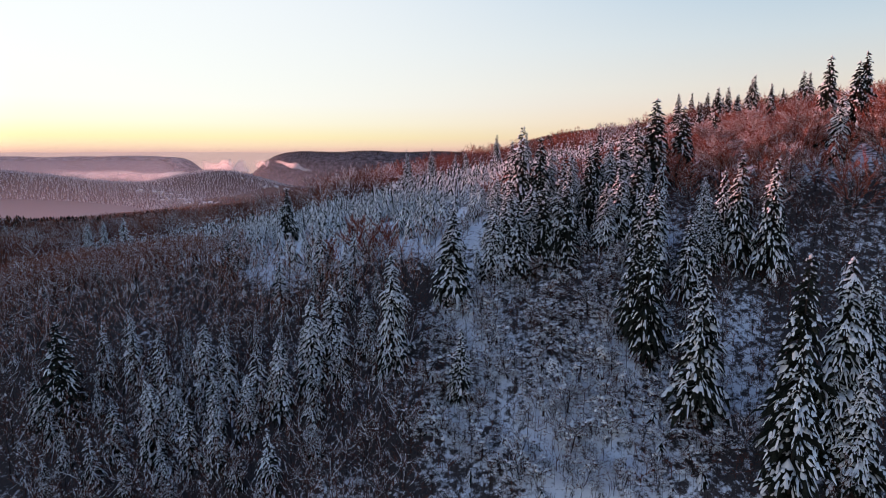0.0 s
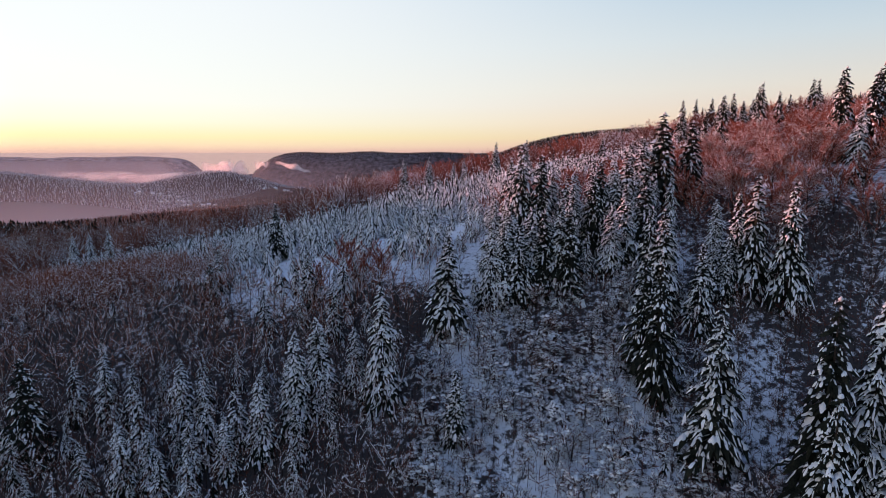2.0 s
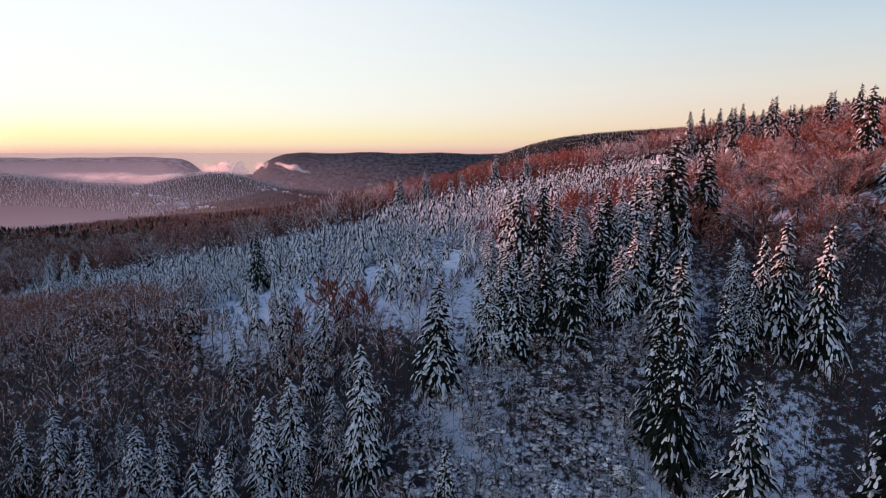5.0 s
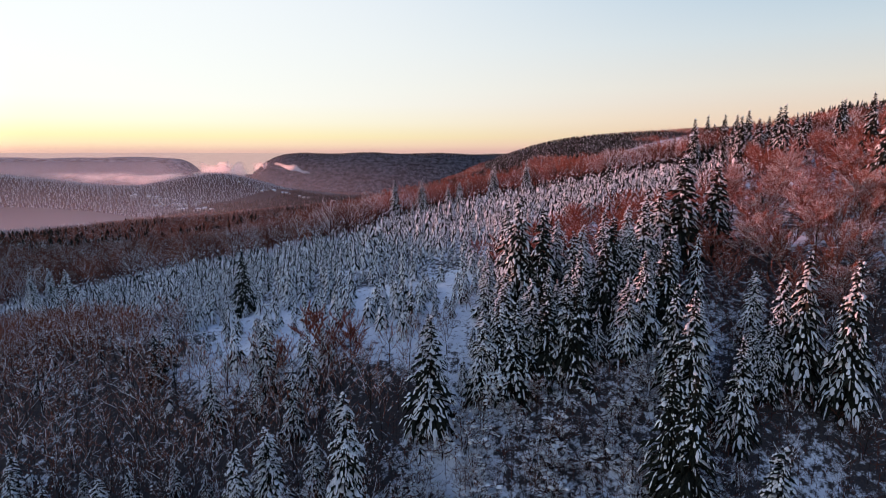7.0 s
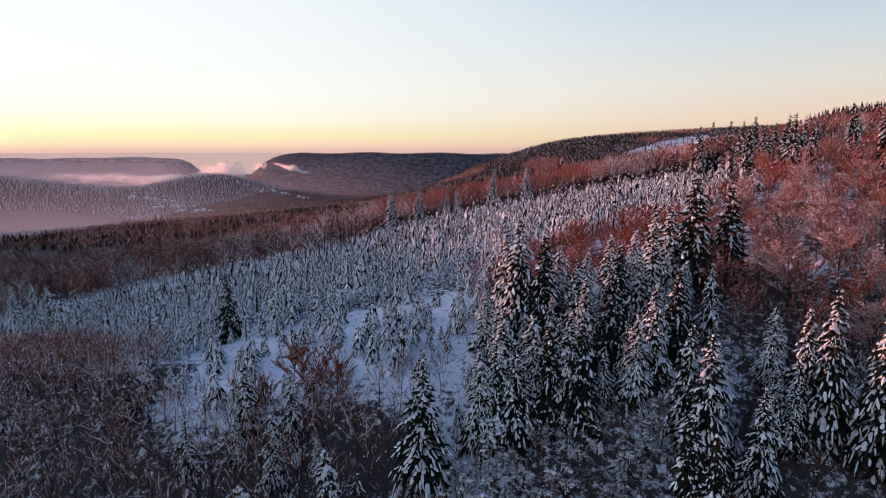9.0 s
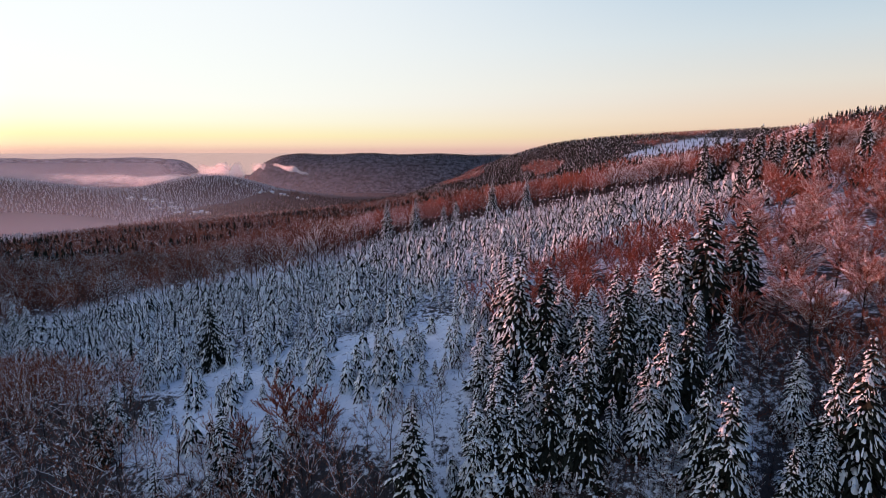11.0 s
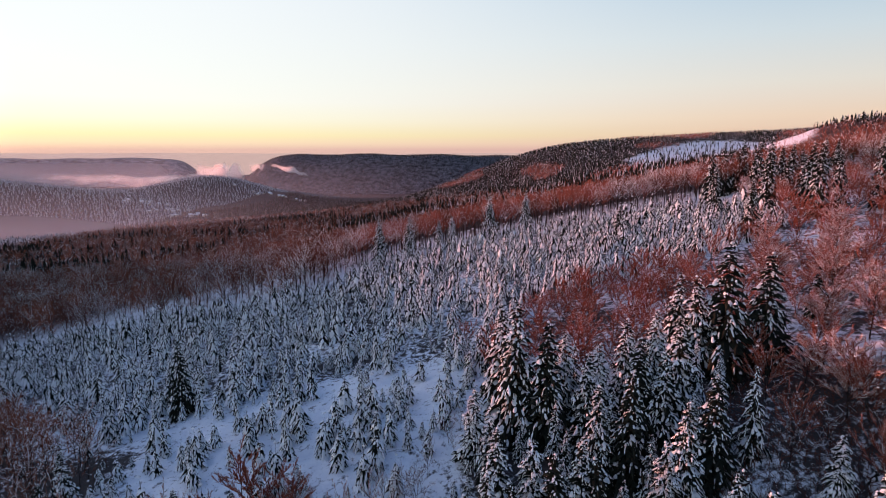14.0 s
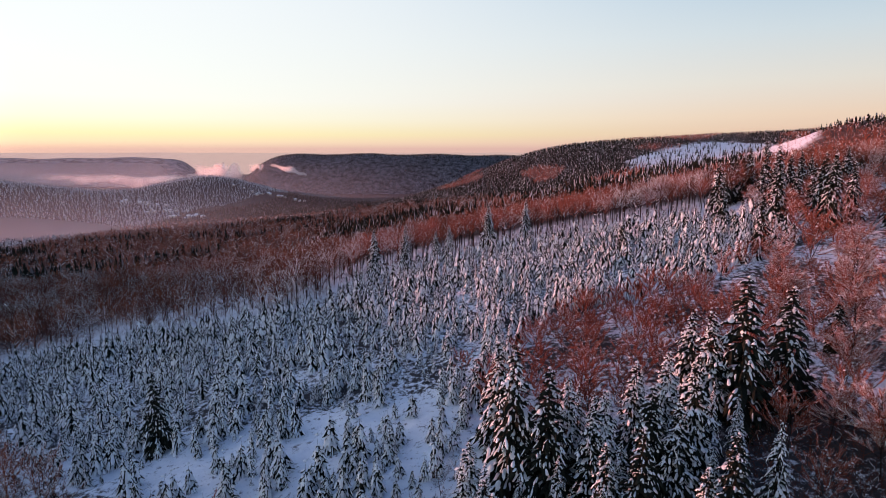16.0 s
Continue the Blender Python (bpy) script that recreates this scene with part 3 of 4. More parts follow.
def dashes(rng, snow, start, way, sag, m, length, size):
    """Short ridges of snow that lie here and there along a bough."""
    if not m:
        return
    f = rng.random((m, 1)) * 0.85
    a = start + way * f + sag * f ** 2
    g = f + np.minimum(rng.uniform(0.1, 0.5, (m, 1)), 1 - f)
    b = start + way * g + sag * g ** 2
    w = size * np.minimum(0.16, 0.05 * np.exp(rng.normal(0, 0.5, (m, 1))))
    s = np.array([-way[1], way[0], 0]) / (np.hypot(way[0], way[1]) + 1e-6) * w
    up = np.array([0, 0, 1.0]) * w * 1.4
    V = np.stack([a - s, a + up, a + s, b - s * 0.6, b + up * 0.7, b + s * 0.6], 1).reshape(-1, 3)
    F = (np.arange(m)[:, None, None] * 6 + np.array([(0, 1, 4), (0, 4, 3), (1, 2, 5), (1, 5, 4)])[None]).reshape(-1, 3)
    snow.add(V, F)


def bare_tree(seed, H, limbs, boughs, twigs, spread=0.55, stems=1, snowy=0.5, thick=1.0, hem=0.25, arch=0.0):
    """Trunk, twigs and snow of a leafless broadleaf tree at the origin: rising limbs that end in fans of fine twigs."""
    rng = np.random.default_rng(seed)
    wood, twig, snow = Soup(), Soup(), Soup()
    for st in range(stems):
        lean = rng.normal(0, 0.04 if stems == 1 else 0.22, 2)
        trunk = grow(rng, (0, 0, -0.25), (lean[0], lean[1], 1), H * rng.uniform(0.72, 0.86), 0.04, 5)
        r0 = 0.009 * H / (1 if stems == 1 else 1.5)
        tube(wood, trunk, np.linspace(r0, 0.025, 6), 5)
        nl = limbs // stems
        for i in range(nl):
            u = hem + (0.99 - hem) * (i + rng.random()) / nl
            p = np.array([np.interp(u * 5, range(6), trunk[:, k]) for k in range(3)])
            az = i * 2.4 + rng.uniform(-0.5, 0.5)
            el = rng.uniform(0.55, 1.05)
            L = H * spread * (0.4 + 0.6 * math.sin(math.pi * min(1, (1.15 - u) * 1.1) * 0.5)) * rng.uniform(0.7, 1.1)
            w = np.array([math.cos(az) * math.cos(el), math.sin(az) * math.cos(el), math.sin(el)])
            limb = grow(rng, p, w, L, 0.10, 3)
            limb[:, 2] -= arch * L * np.linspace(0, 1, 4) ** 2
            tube(wood, limb, np.linspace(r0 * 0.36, 0.014, 4), 3)
            if rng.random() < snowy * 0.3:
                snow_line(snow, limb[1:], rng.uniform(0.03, 0.03 + 0.05 * snowy))
            v = 0.15 + 0.85 * (np.arange(boughs) + rng.random(boughs)) / boughs
            for vv in v:
                q = np.array([np.interp(vv * 3, range(4), limb[:, k]) for k in range(3)])
                ray = q - np.array([trunk[1, 0], trunk[1, 1], 0.16 * H])
                ray /= np.linalg.norm(ray)
                dd = 0.5 * (limb[-1] - limb[0]) / L + 0.7 * ray + rng.normal(0, 0.28, 3)
                dd /= np.linalg.norm(dd)
                bl = L * rng.uniform(0.18, 0.36)
                sag = np.array([0, 0, bl * (0.1 - 0.5 * arch)]) + rng.normal(0, 0.06, 3) * bl
                tube(twig, np.array([q, q + dd * bl * 0.5 + sag * 0.5, q + dd * bl + sag]), np.array([0.02, 0.014, 0.0]) * thick, 3)
                dashes(rng, snow, q, dd * bl, sag, rng.poisson(snowy * 1.5), bl, 1.15 if arch else 1.0)
                along = rng.random((twigs, 1))
                base = q + dd * bl * along + sag * along ** 2
                tw = dd[None] * 0.5 + ray[None] * 0.55 + rng.normal(0, 0.3, (twigs, 3)) + np.array([0, 0, 0.08])
                tw /= np.linalg.norm(tw, axis=1)[:, None]
                tl = bl * rng.uniform(0.25, 0.6, (twigs, 1))
                cr = np.cross(tw, rng.normal(0, 1, (twigs, 3)))
                cr /= np.linalg.norm(cr, axis=1)[:, None] + 1e-9
                V = np.stack([base - cr * 0.015 * thick, base + cr * 0.015 * thick, base + tw * tl], 1)
                twig.add(V.reshape(-1, 3), np.arange(twigs * 3).reshape(-1, 3))
                if rng.random() < snowy * 0.16:
                    clump(rng, snow, q + dd * bl * rng.uniform(0.2, 0.9), rng.uniform(0.08, 0.26))
                k = rng.random(twigs) < snowy * (0.5 if arch else 0.22)
                if k.any():
                    V2 = (V[k] + np.array([0, 0, 0.04])).reshape(-1, 3)
                    snow.add(V2, np.arange(len(V2)).reshape(-1, 3))
    return wood.arrays(), twig.arrays(), snow.arrays()


def far_spruce(seed, tiers, sides, H=1.0, R=0.17, white=0.5):
    """A spruce far off: ragged stacked skirts; some faces carry snow."""
    rng = np.random.default_rng(seed)
    V, F, I = [], [], []
    for t in range(tiers):
        z0 = 0.05 + 0.85 * t / tiers
        r = R * (1 - t / tiers) ** 0.85 + 0.02
        o = len(V)
        for k in range(sides):
            a = 2 * math.pi * (k + 0.5 * (t % 2)) / sides + rng.uniform(-0.15, 0.15)
            q = r * rng.uniform(0.6, 1.3)
            V.append((q * math.cos(a), q * math.sin(a), z0 - rng.uniform(0, 0.05)))
        V.append((rng.uniform(-0.01, 0.01), rng.uniform(-0.01, 0.01), min(1.0, z0 + (1.0 if t < tiers - 1 else 1.6) * 0.85 / tiers)))
        for k in range(sides):
            F.append((o + k, o + (k + 1) % sides, len(V) - 1))
            I.append(1 if rng.random() < white else 0)
    return np.array(V) * H, np.array(F), np.array(I)


def far_bare(seed, n, R=0.3, white=0.16, fat=0.0045, low=0.18, stem=0):
    """A leafless tree far off: a stem, a few limbs and a rounded crown of short twigs, some of them frosted."""
    rng = np.random.default_rng(seed)
    s = Soup()
    tube(s, [(0, 0, -0.02), (0.01, 0, 0.45), (0, 0.01, 0.8)], [0.013, 0.009, 0.003], 3)
    m = len(s.f[0])
    k = max(6, n // 9)
    az = np.arange(k) * 2.4 + rng.uniform(-0.4, 0.4, k)
    up = rng.random(k) ** 0.8
    out = R * np.sqrt(1 - (0.92 * up) ** 2) * rng.uniform(0.75, 1.1, k)
    foot = np.stack([np.zeros(k), np.zeros(k), low + 0.42 * up * (1 - low) / 0.82], 1)
    tip = np.stack([out * np.cos(az), out * np.sin(az), low + 0.26 + (0.68 - low) * up * rng.uniform(0.9, 1.08, k)], 1)
    own = rng.integers(0, k, n)
    p0 = foot[own] + (tip - foot)[own] * rng.uniform(0.35, 1.0, (n, 1))
    d = (tip - foot)[own]
    d = d / np.linalg.norm(d, axis=1)[:, None] + rng.normal(0, 0.5, (n, 3)) + np.array([0, 0, 0.12])
    d /= np.linalg.norm(d, axis=1)[:, None]
    p1 = p0 + d * R * rng.uniform(0.14, 0.38, (n, 1))
    p0, p1 = np.concatenate([foot, p0]), np.concatenate([tip, p1])
    cr = np.cross(p1 - p0, rng.normal(0, 1, (n + k, 3)))
    cr /= np.linalg.norm(cr, axis=1)[:, None]
    wide = np.concatenate([np.full(k, fat * 1.2), np.full(n, fat)])[:, None]
    V = np.stack([p0 - cr * wide, p0 + cr * wide, p1], 1).reshape(-1, 3)
    s.add(V, np.arange(3 * (n + k)).reshape(-1, 3))
    I = [stem] * m + list((rng.random(n + k) < white).astype(int))
    V, F = s.arrays()
    return V, F, np.array(I)


def scatter_stuff(name, label, category, kinds, spots, mats, smooth=False):
    """Many trees joined into one object. kinds: (V, F, I) arrays; spots: x, y, z, size, turn, kind, girth."""
    VV, FF, II, n = [], [], [], 0
    for x, y, z, size, turn, k, girth in spots:
        V, F, I = kinds[k]
        c, s = math.cos(turn) * size * girth, math.sin(turn) * size * girth
        VV.append(np.stack([V[:, 0] * c - V[:, 1] * s + x, V[:, 0] * s + V[:, 1] * c + y, V[:, 2] * size + z], 1))
        FF.append(F + n)
        II.append(I)
        n += len(V)
    ob = new(name, tri_mesh(name, np.concatenate(VV), np.concatenate(FF), mats, np.concatenate(II), smooth))
    return tagged(ob, label, category, kind="stuff")


def joined(parts):
    """Part arrays of one tree as one mesh with a slot for each part."""
    V, F, I, n = [], [], [], 0
    for k, (v, f) in enumerate(parts):
        V.append(v), F.append(f + n), I.append(np.full(len(f), k))
        n += len(v)
    return np.concatenate(V), np.concatenate(F), np.concatenate(I)


def tree_thing(name, label, category, group, arrays, part_names, mats):
    """A tree as an Empty with its parts, to be copied."""
    root = new(name)
    root.empty_display_size = 0.5
    tagged(root, label, category, group)
    for (V, F), pn, m in zip(arrays, part_names, mats):
        if len(F):
            p = new(pn, tri_mesh(pn, V, F, [m], None, pn == "snow"))
            p.parent = root
            if pn != "trunk":
                tagged(p, kind="stuff")
    return root


class Copies:
    """Several looks of one kind of tree; each is used in turn, first the originals, then copies."""

    def __init__(self, makers):
        self.makers, self.made, self.used = makers, {}, 0

    def put(self, k, m, label=""):
        k %= len(self.makers)
        if k not in self.made:
            self.made[k] = self.makers[k]()
            self.made[k].matrix_basis = m
            ob = self.made[k]
        else:
            ob = copy_thing(self.made[k], Matrix.Identity(4))
            ob.matrix_basis = m
        if label:
            ob["label"] = label
        return ob


def at(x, y, size, turn, girth=1.0, sink=0.0, lean=0.0):
    return Matrix.LocRotScale((x, y, stand(x, y) - sink), Euler((lean, 0, turn)), (size * girth, size * girth, size))


# ---- the tall spruces ----
PARTS = ("trunk", "crown", "snow")
SPRUCE_MATS = (BARK, NEEDLE, CROWN_SNOW)
TALL = "tall snow laden spruce among bare trees"


def tall_maker(seed, R, snowy):
    return lambda: tree_thing("spruce_tree", TALL, "tree", "tall spruces", spruce(seed, 20.0, R, 0.64, 6.0, True, snowy), PARTS, SPRUCE_MATS)


tall = Copies([tall_maker(11, 4.0, 0.62), tall_maker(12, 3.8, 0.9), tall_maker(13, 4.3, 0.5), tall_maker(14, 3.4, 0.62), tall_maker(15, 4.2, 0.26)])

BANK = [(34, 91, 21), (33, 95, 19), (41, 107, 14), (38.5, 81, 23), (3, 89, 12), (-9, 97, 20), (-20, 99, 15), (-23, 95, 17), (-28, 92, 14),
        (49, 74, 28), (42, 63, 28), (54, 73, 27), (54, 68, 18), (53, 72, 14), (-69, 97, 19), (-51, 92, 10), (-45, 90, 10), (-39, 91, 10), (-33, 90, 10),
        (-43, 98, 13), (-14, 100, 11), (44, 100, 15), (50, 104, 11), (55, 105, 20), (59, 101, 21), (53, 107, 16), (48, 105, 11), (51, 105, 11), (52, 113, 11),
        (39, 104, 18), (38, 108, 16), (65, 83, 16)]
COPSE = [(17, 141, 17), (18, 131, 21), (22, 129, 18), (27, 127, 14), (29, 129, 14), (34, 133, 15), (34, 127, 15), (39, 135, 14), (40, 129, 16), (37, 126, 13),
         (27, 121, 14), (41, 120, 14), (36, 116, 15), (33, 114, 13), (12, 128, 11), (10, 111, 14), (12.5, 112, 15), (15, 111, 15), (18, 115, 15), (20, 113, 15),
         (23, 113, 16), (14, 117, 15), (24.5, 112, 15), (2, 108, 18), (47, 140, 16), (46, 144, 16), (51, 139, 21), (58, 140, 18), (25, 132, 15), (31, 121, 15)]
SHELF = [(-44, 160, 16), (-134, 212, 15), (-131, 217, 15), (-113, 199, 15), (-26, 119, 12), (-49, 132, 10), (-49, 127, 9), (-17, 271.5, 18.5), (-5.5, 275, 17),
         (6, 279, 12), (11, 281, 13), (27.3, 292, 19), (42.3, 292, 17.5), (63, 232, 12), (101, 250, 17), (128, 276, 17), (131, 273, 17), (129, 256, 16),
         (136, 258, 15), (157, 279, 17), (167, 287, 17), (87, 127, 16), (30, 136, 9), (75, 154, 10)]
RIM = [(118, 222, 21), (124, 235, 20), (112, 238, 19), (150, 240, 19), (100, 152, 22), (108, 150, 21), (104, 147, 19), (140, 212, 20), (148, 205, 19), (160, 222, 18), (95, 215, 15), (134, 218, 19), (128, 228, 17)]
RIM += [(109, 270, 21), (127, 298, 22), (136, 300, 21), (131, 279, 20), (139, 285, 21), (145, 287, 17), (151, 290, 17), (158, 295, 15), (202, 353, 13), (183, 311, 13), (135, 308, 18), (267, 522, 22), (205, 324, 12), (251, 379, 13)]
slim = Copies([(lambda s=s, R=R: tree_thing("spruce_tree", TALL, "tree", "tall spruces", spruce(s, 20.0, R, 1.0, 5.2, True, 0.85), PARTS, SPRUCE_MATS)) for s, R in ((16, 4.2), (17, 3.8), (18, 4.6))])
srng = random.Random(5)
taken = []
for spots, where in ((BANK, "on the steep bank"), (COPSE, "in the dense copse"), (SHELF, "on the snowy shelf"), (RIM, "on the hill's rim")):
    for i, (x, y, h) in enumerate(spots):
        k = 1 if (x < -5 and y < 104 and (x, y) != (-69, 97)) or x < -100 else 2 if spots is SHELF and y > 240 and x < 60 else 4 if (x, y) in ((-69, 97), (-44, 160), (51, 139), (58, 140)) or y > 240 or spots is RIM else srng.randrange(5)
        taken.append((x, y, 2.0))
        h = h * 1.05 if spots is RIM else h
        tall.put(k, at(x, y, h / 20.0, srng.uniform(0, 6.28), srng.uniform(0.95, 1.15) * (20 / h) ** 0.25 * (1.45 if (x, y) in ((51, 139), (58, 140)) else 1.28 if spots is COPSE or (spots is BANK and x < 0) else 1.12)), ("tall " if h > 12 else "smaller ") + "snow laden spruce standing " + where)


# ---- scatter helpers ----
def sow(rng, poly, gap, tries, keep=None, avoid=1.0):
    """Points in a polygon, no two nearer than about the gap."""
    xs, ys = [p[0] for p in poly], [p[1] for p in poly]
    cells, out = {}, []
    for _ in range(tries):
        x, y = rng.uniform(min(xs), max(xs)), rng.uniform(min(ys), max(ys))
        if not inside(x, y, poly) or (keep and rng.random() > keep(x, y)):
            continue
        i, j = int(x // gap), int(y // gap)
        if any((x - a) ** 2 + (y - b) ** 2 < gap * gap for u in (-1, 0, 1) for v in (-1, 0, 1) for a, b in cells.get((i + u, j + v), ())):
            continue
        if avoid and any((x - a) ** 2 + (y - b) ** 2 < (r * avoid) ** 2 for a, b, r in taken):
            continue
        cells.setdefault((i, j), []).append((x, y))
        out.append((x, y))
    return out


for x, y in sow(srng, COPSE_GROUND, 4.2, 400, None, 1.6):
    h = srng.uniform(6, 12)
    slim.put(srng.randrange(3), at(x, y, h / 20.0, srng.uniform(0, 6.28), srng.uniform(1.0, 1.2)), "slender snowy spruce crowded in the dense copse")
    taken.append((x, y, 1.6))

for x, y in sow(srng, [(-62, 80), (-18, 80), (-14, 94), (-30, 104), (-60, 106), (-75, 98)], 4.2, 200, None, 1.4) + sow(srng, [(-40, 110), (-8, 104), (-6, 118), (-30, 122)], 6.0, 40, None, 1.4):
    h = srng.uniform(6, 13)
    slim.put(srng.randrange(3), at(x, y, h / 20.0, srng.uniform(0, 6.28), srng.uniform(1.1, 1.35)), "smaller snow laden spruce in the bare thicket")
    taken.append((x, y, 1.4))

# ---- the young spruce plantation ----

def planted(x, y):
    n = noise.noise(Vector((x * 0.11, y * 0.09, 5.0))) + 0.5 * noise.noise(Vector((x * 0.3, y * 0.25, 9.0)))
    if n < (-0.38 if y > 185 else -0.2 if x < -60 else -0.12):
        return 0.02
    d = 1.0
    for cx, cy, r in ((-40, 131, 13), (-27, 150, 7), (-12, 141, 8), (-3, 158, 6), (-8, 128, 9), (0, 172, 5), (-38, 256, 9), (-55, 258, 6), (57, 212, 7), (-46, 148, 6)):
        d = min(d, 0.07 + ((x - cx) ** 2 + ((y - cy) / 1.5) ** 2) / r ** 2 * 0.5)
    return d


young_rng = random.Random(8)
young_spots = sow(young_rng, PLANTED, 2.1, 24000, planted, 0.9)
young_spots.sort(key=lambda p: p[1] + 0.15 * abs(p[0]))
YOUNG = "young spruce bowed under snow in the plantation"


def young_arrays(seed):
    return young_spruce(seed, 6.0, 1.5, 84)


young = Copies([(lambda s=s: tree_thing("young_spruce_tree", YOUNG, "tree", "plantation spruces", young_arrays(s), PARTS, SPRUCE_MATS)) for s in range(31, 37)])
for x, y in young_spots[:300]:
    h = young_rng.uniform(3.5, 8.0) if young_rng.random() < 0.72 else young_rng.uniform(1.2, 3.5)
    young.put(young_rng.randrange(6), at(x, y, h / 6, young_rng.uniform(0, 6.28), young_rng.uniform(0.9, 1.25), 0, young_rng.uniform(-0.06, 0.06)))
young_kinds = [joined(young_spruce(s, 6.0, 1.55, 40)) for s in range(41, 45)]
rows, far_rows = [], []
for x, y in young_spots[300:]:
    h = young_rng.uniform(3.2, 8.2) if young_rng.random() < 0.75 else young_rng.uniform(1.6, 3.6)
    (rows if y < 210 else far_rows).append((x, y, stand(x, y), h / 6 if y < 210 else h, young_rng.uniform(0, 6.28), young_rng.randrange(4), young_rng.uniform(0.9, 1.25)))
scatter_stuff("plantation_spruces", "dense young spruces with snow on every bough", "trees", young_kinds, rows, [BARK, NEEDLE, CROWN_SNOW])
tiny = [joined(young_spruce(s, 6.0, 1.5, 26, 1.25)) for s in range(50, 54)]
scatter_stuff("far_plantation_spruces", "dense rows of young spruces dusted with snow", "trees", tiny, [(a, b, c, d / 6, e, f, g) for a, b, c, d, e, f, g in far_rows], [BARK, NEEDLE, CROWN_SNOW])

# ---- bare broadleaf trees ----
BARE_PARTS = ("trunk", "crown", "snow")
BARE_MATS = (BEECH_BARK, TWIG, CROWN_SNOW)
DARK_MATS = (BEECH_BARK, TWIG_DARK, CROWN_SNOW)


def bare_maker(seed, H, limbs, boughs, twigs, spread, stems, snowy, mats, label, group, hem=0.25, thick=1.0, arch=0.0):
    return lambda: tree_thing("bare_tree", label, "tree", group, bare_tree(seed, H, limbs, boughs, twigs, spread, stems, snowy, thick, hem, arch), BARE_PARTS, mats)


THICKET = "leafless grey brown tree with snow on its twigs"
BEECH = "broad leafless beech with reddish twigs and snow"
thicket = Copies([bare_maker(s, 10.0, 14, 7, 14, 0.44, 1, 0.7, DARK_MATS, THICKET, "bare thicket trees") for s in range(61, 67)])
beech = Copies([bare_maker(s, 11.0, 24, 10, 52, 0.48, 2, 0.4, BARE_MATS, BEECH, "bare beeches", 0.15, 1.0) for s in range(71, 76)])
red = Copies([bare_maker(s, 8.0, 20, 9, 56, 0.44, 2, 0.12, BARE_MATS, "leafless young tree with rust red twigs", "red twigged trees", 0.1, 1.0) for s in range(81, 84)])

brng = random.Random(21)
left_spots = sow(brng, LEFT_BANK, 2.6, 14000, None, 0.7)
left_spots.sort(key=lambda p: p[1] - 0.05 * p[0])
for x, y in left_spots[:90]:
    thicket.put(brng.randrange(6), at(x, y, brng.uniform(0.6, 1.15), brng.uniform(0, 6.28), brng.uniform(0.85, 1.1), 0, brng.uniform(-0.06, 0.06)))
lite = [joined(bare_tree(s, 10.0, 10, 5, 12, 0.48, 1, 0.65, 1.3)) for s in range(91, 95)]
rows = [(x, y, stand(x, y), brng.uniform(0.65, 1.1), brng.uniform(0, 6.28), brng.randrange(4), brng.uniform(0.9, 1.15)) for x, y in left_spots[90:] if y < 150]
low = [r for r in rows if r[1] < 106]
high = [r for r in rows if r[1] >= 106]
scatter_stuff("thicket_trees", "dark leafless thicket on the bank with snow lumps", "trees", lite, low, [BEECH_BARK, TWIG_DARK, CROWN_SNOW])
scatter_stuff("shoulder_trees", "leafless thicket on the hill's shoulder, warm glare in its twig colour", "trees", lite, high, [BEECH_BARK, TWIG_GLARE_BROWN, CROWN_SNOW])
far_kinds = [far_bare(s, 190, 0.36, 0.16, 0.0045) for s in range(131, 136)]
rows = [(x, y, stand(x, y), brng.uniform(7, 11), brng.uniform(0, 6.28), brng.randrange(5), brng.uniform(0.9, 1.2)) for x, y in left_spots[90:] if y >= 150]
scatter_stuff("far_thicket_trees", "leafless thicket at the edge of the plantation", "trees", far_kinds, rows, [TWIG_GLARE_BROWN, CROWN_SNOW])

for x, y in sow(brng, RIGHT_BANK + [], 5.4, 2600, None, 0.8):
    thicket.put(brng.randrange(6), at(x, y, brng.uniform(0.5, 0.95), brng.uniform(0, 6.28), brng.uniform(0.75, 1.0)))

hill_spots = sow(brng, HILLSIDE, 7.6, 9000, None, 0.9)
hill_spots.sort(key=lambda p: p[1] + 0.6 * abs(p[0] - 80))
for x, y in hill_spots[:60]:
    beech.put(brng.randrange(5), at(x, y, brng.uniform(0.75, 1.15), brng.uniform(0, 6.28), brng.uniform(0.9, 1.15)))
lite_beech = [joined(bare_tree(s, 11.0, 20, 8, 44, 0.46, 2, 0.25, 1.2, 0.15)) for s in range(101, 105)]
lite_beech += [joined(bare_tree(s, 11.0, 20, 8, 36, 0.46, 2, 0.9, 1.2, 0.15)) for s in range(105, 108)]


def frosted_patch(x, y):
    return noise.noise(Vector((x * 0.06, y * 0.05, 11.0))) > 0.16


rows = [(x, y, stand(x, y), brng.uniform(0.55, 1.05) + (0.2 if x > 92 else 0), brng.uniform(0, 6.28), 4 + brng.randrange(3) if frosted_patch(x, y) else brng.randrange(4), brng.uniform(0.9, 1.25)) for x, y in hill_spots[60:] if x < 150 and y < 225]
scatter_stuff("hillside_beeches", "leafless beeches on the upper hillside, snow in their crowns", "trees", lite_beech, rows, [BEECH_BARK, TWIG, CROWN_SNOW])

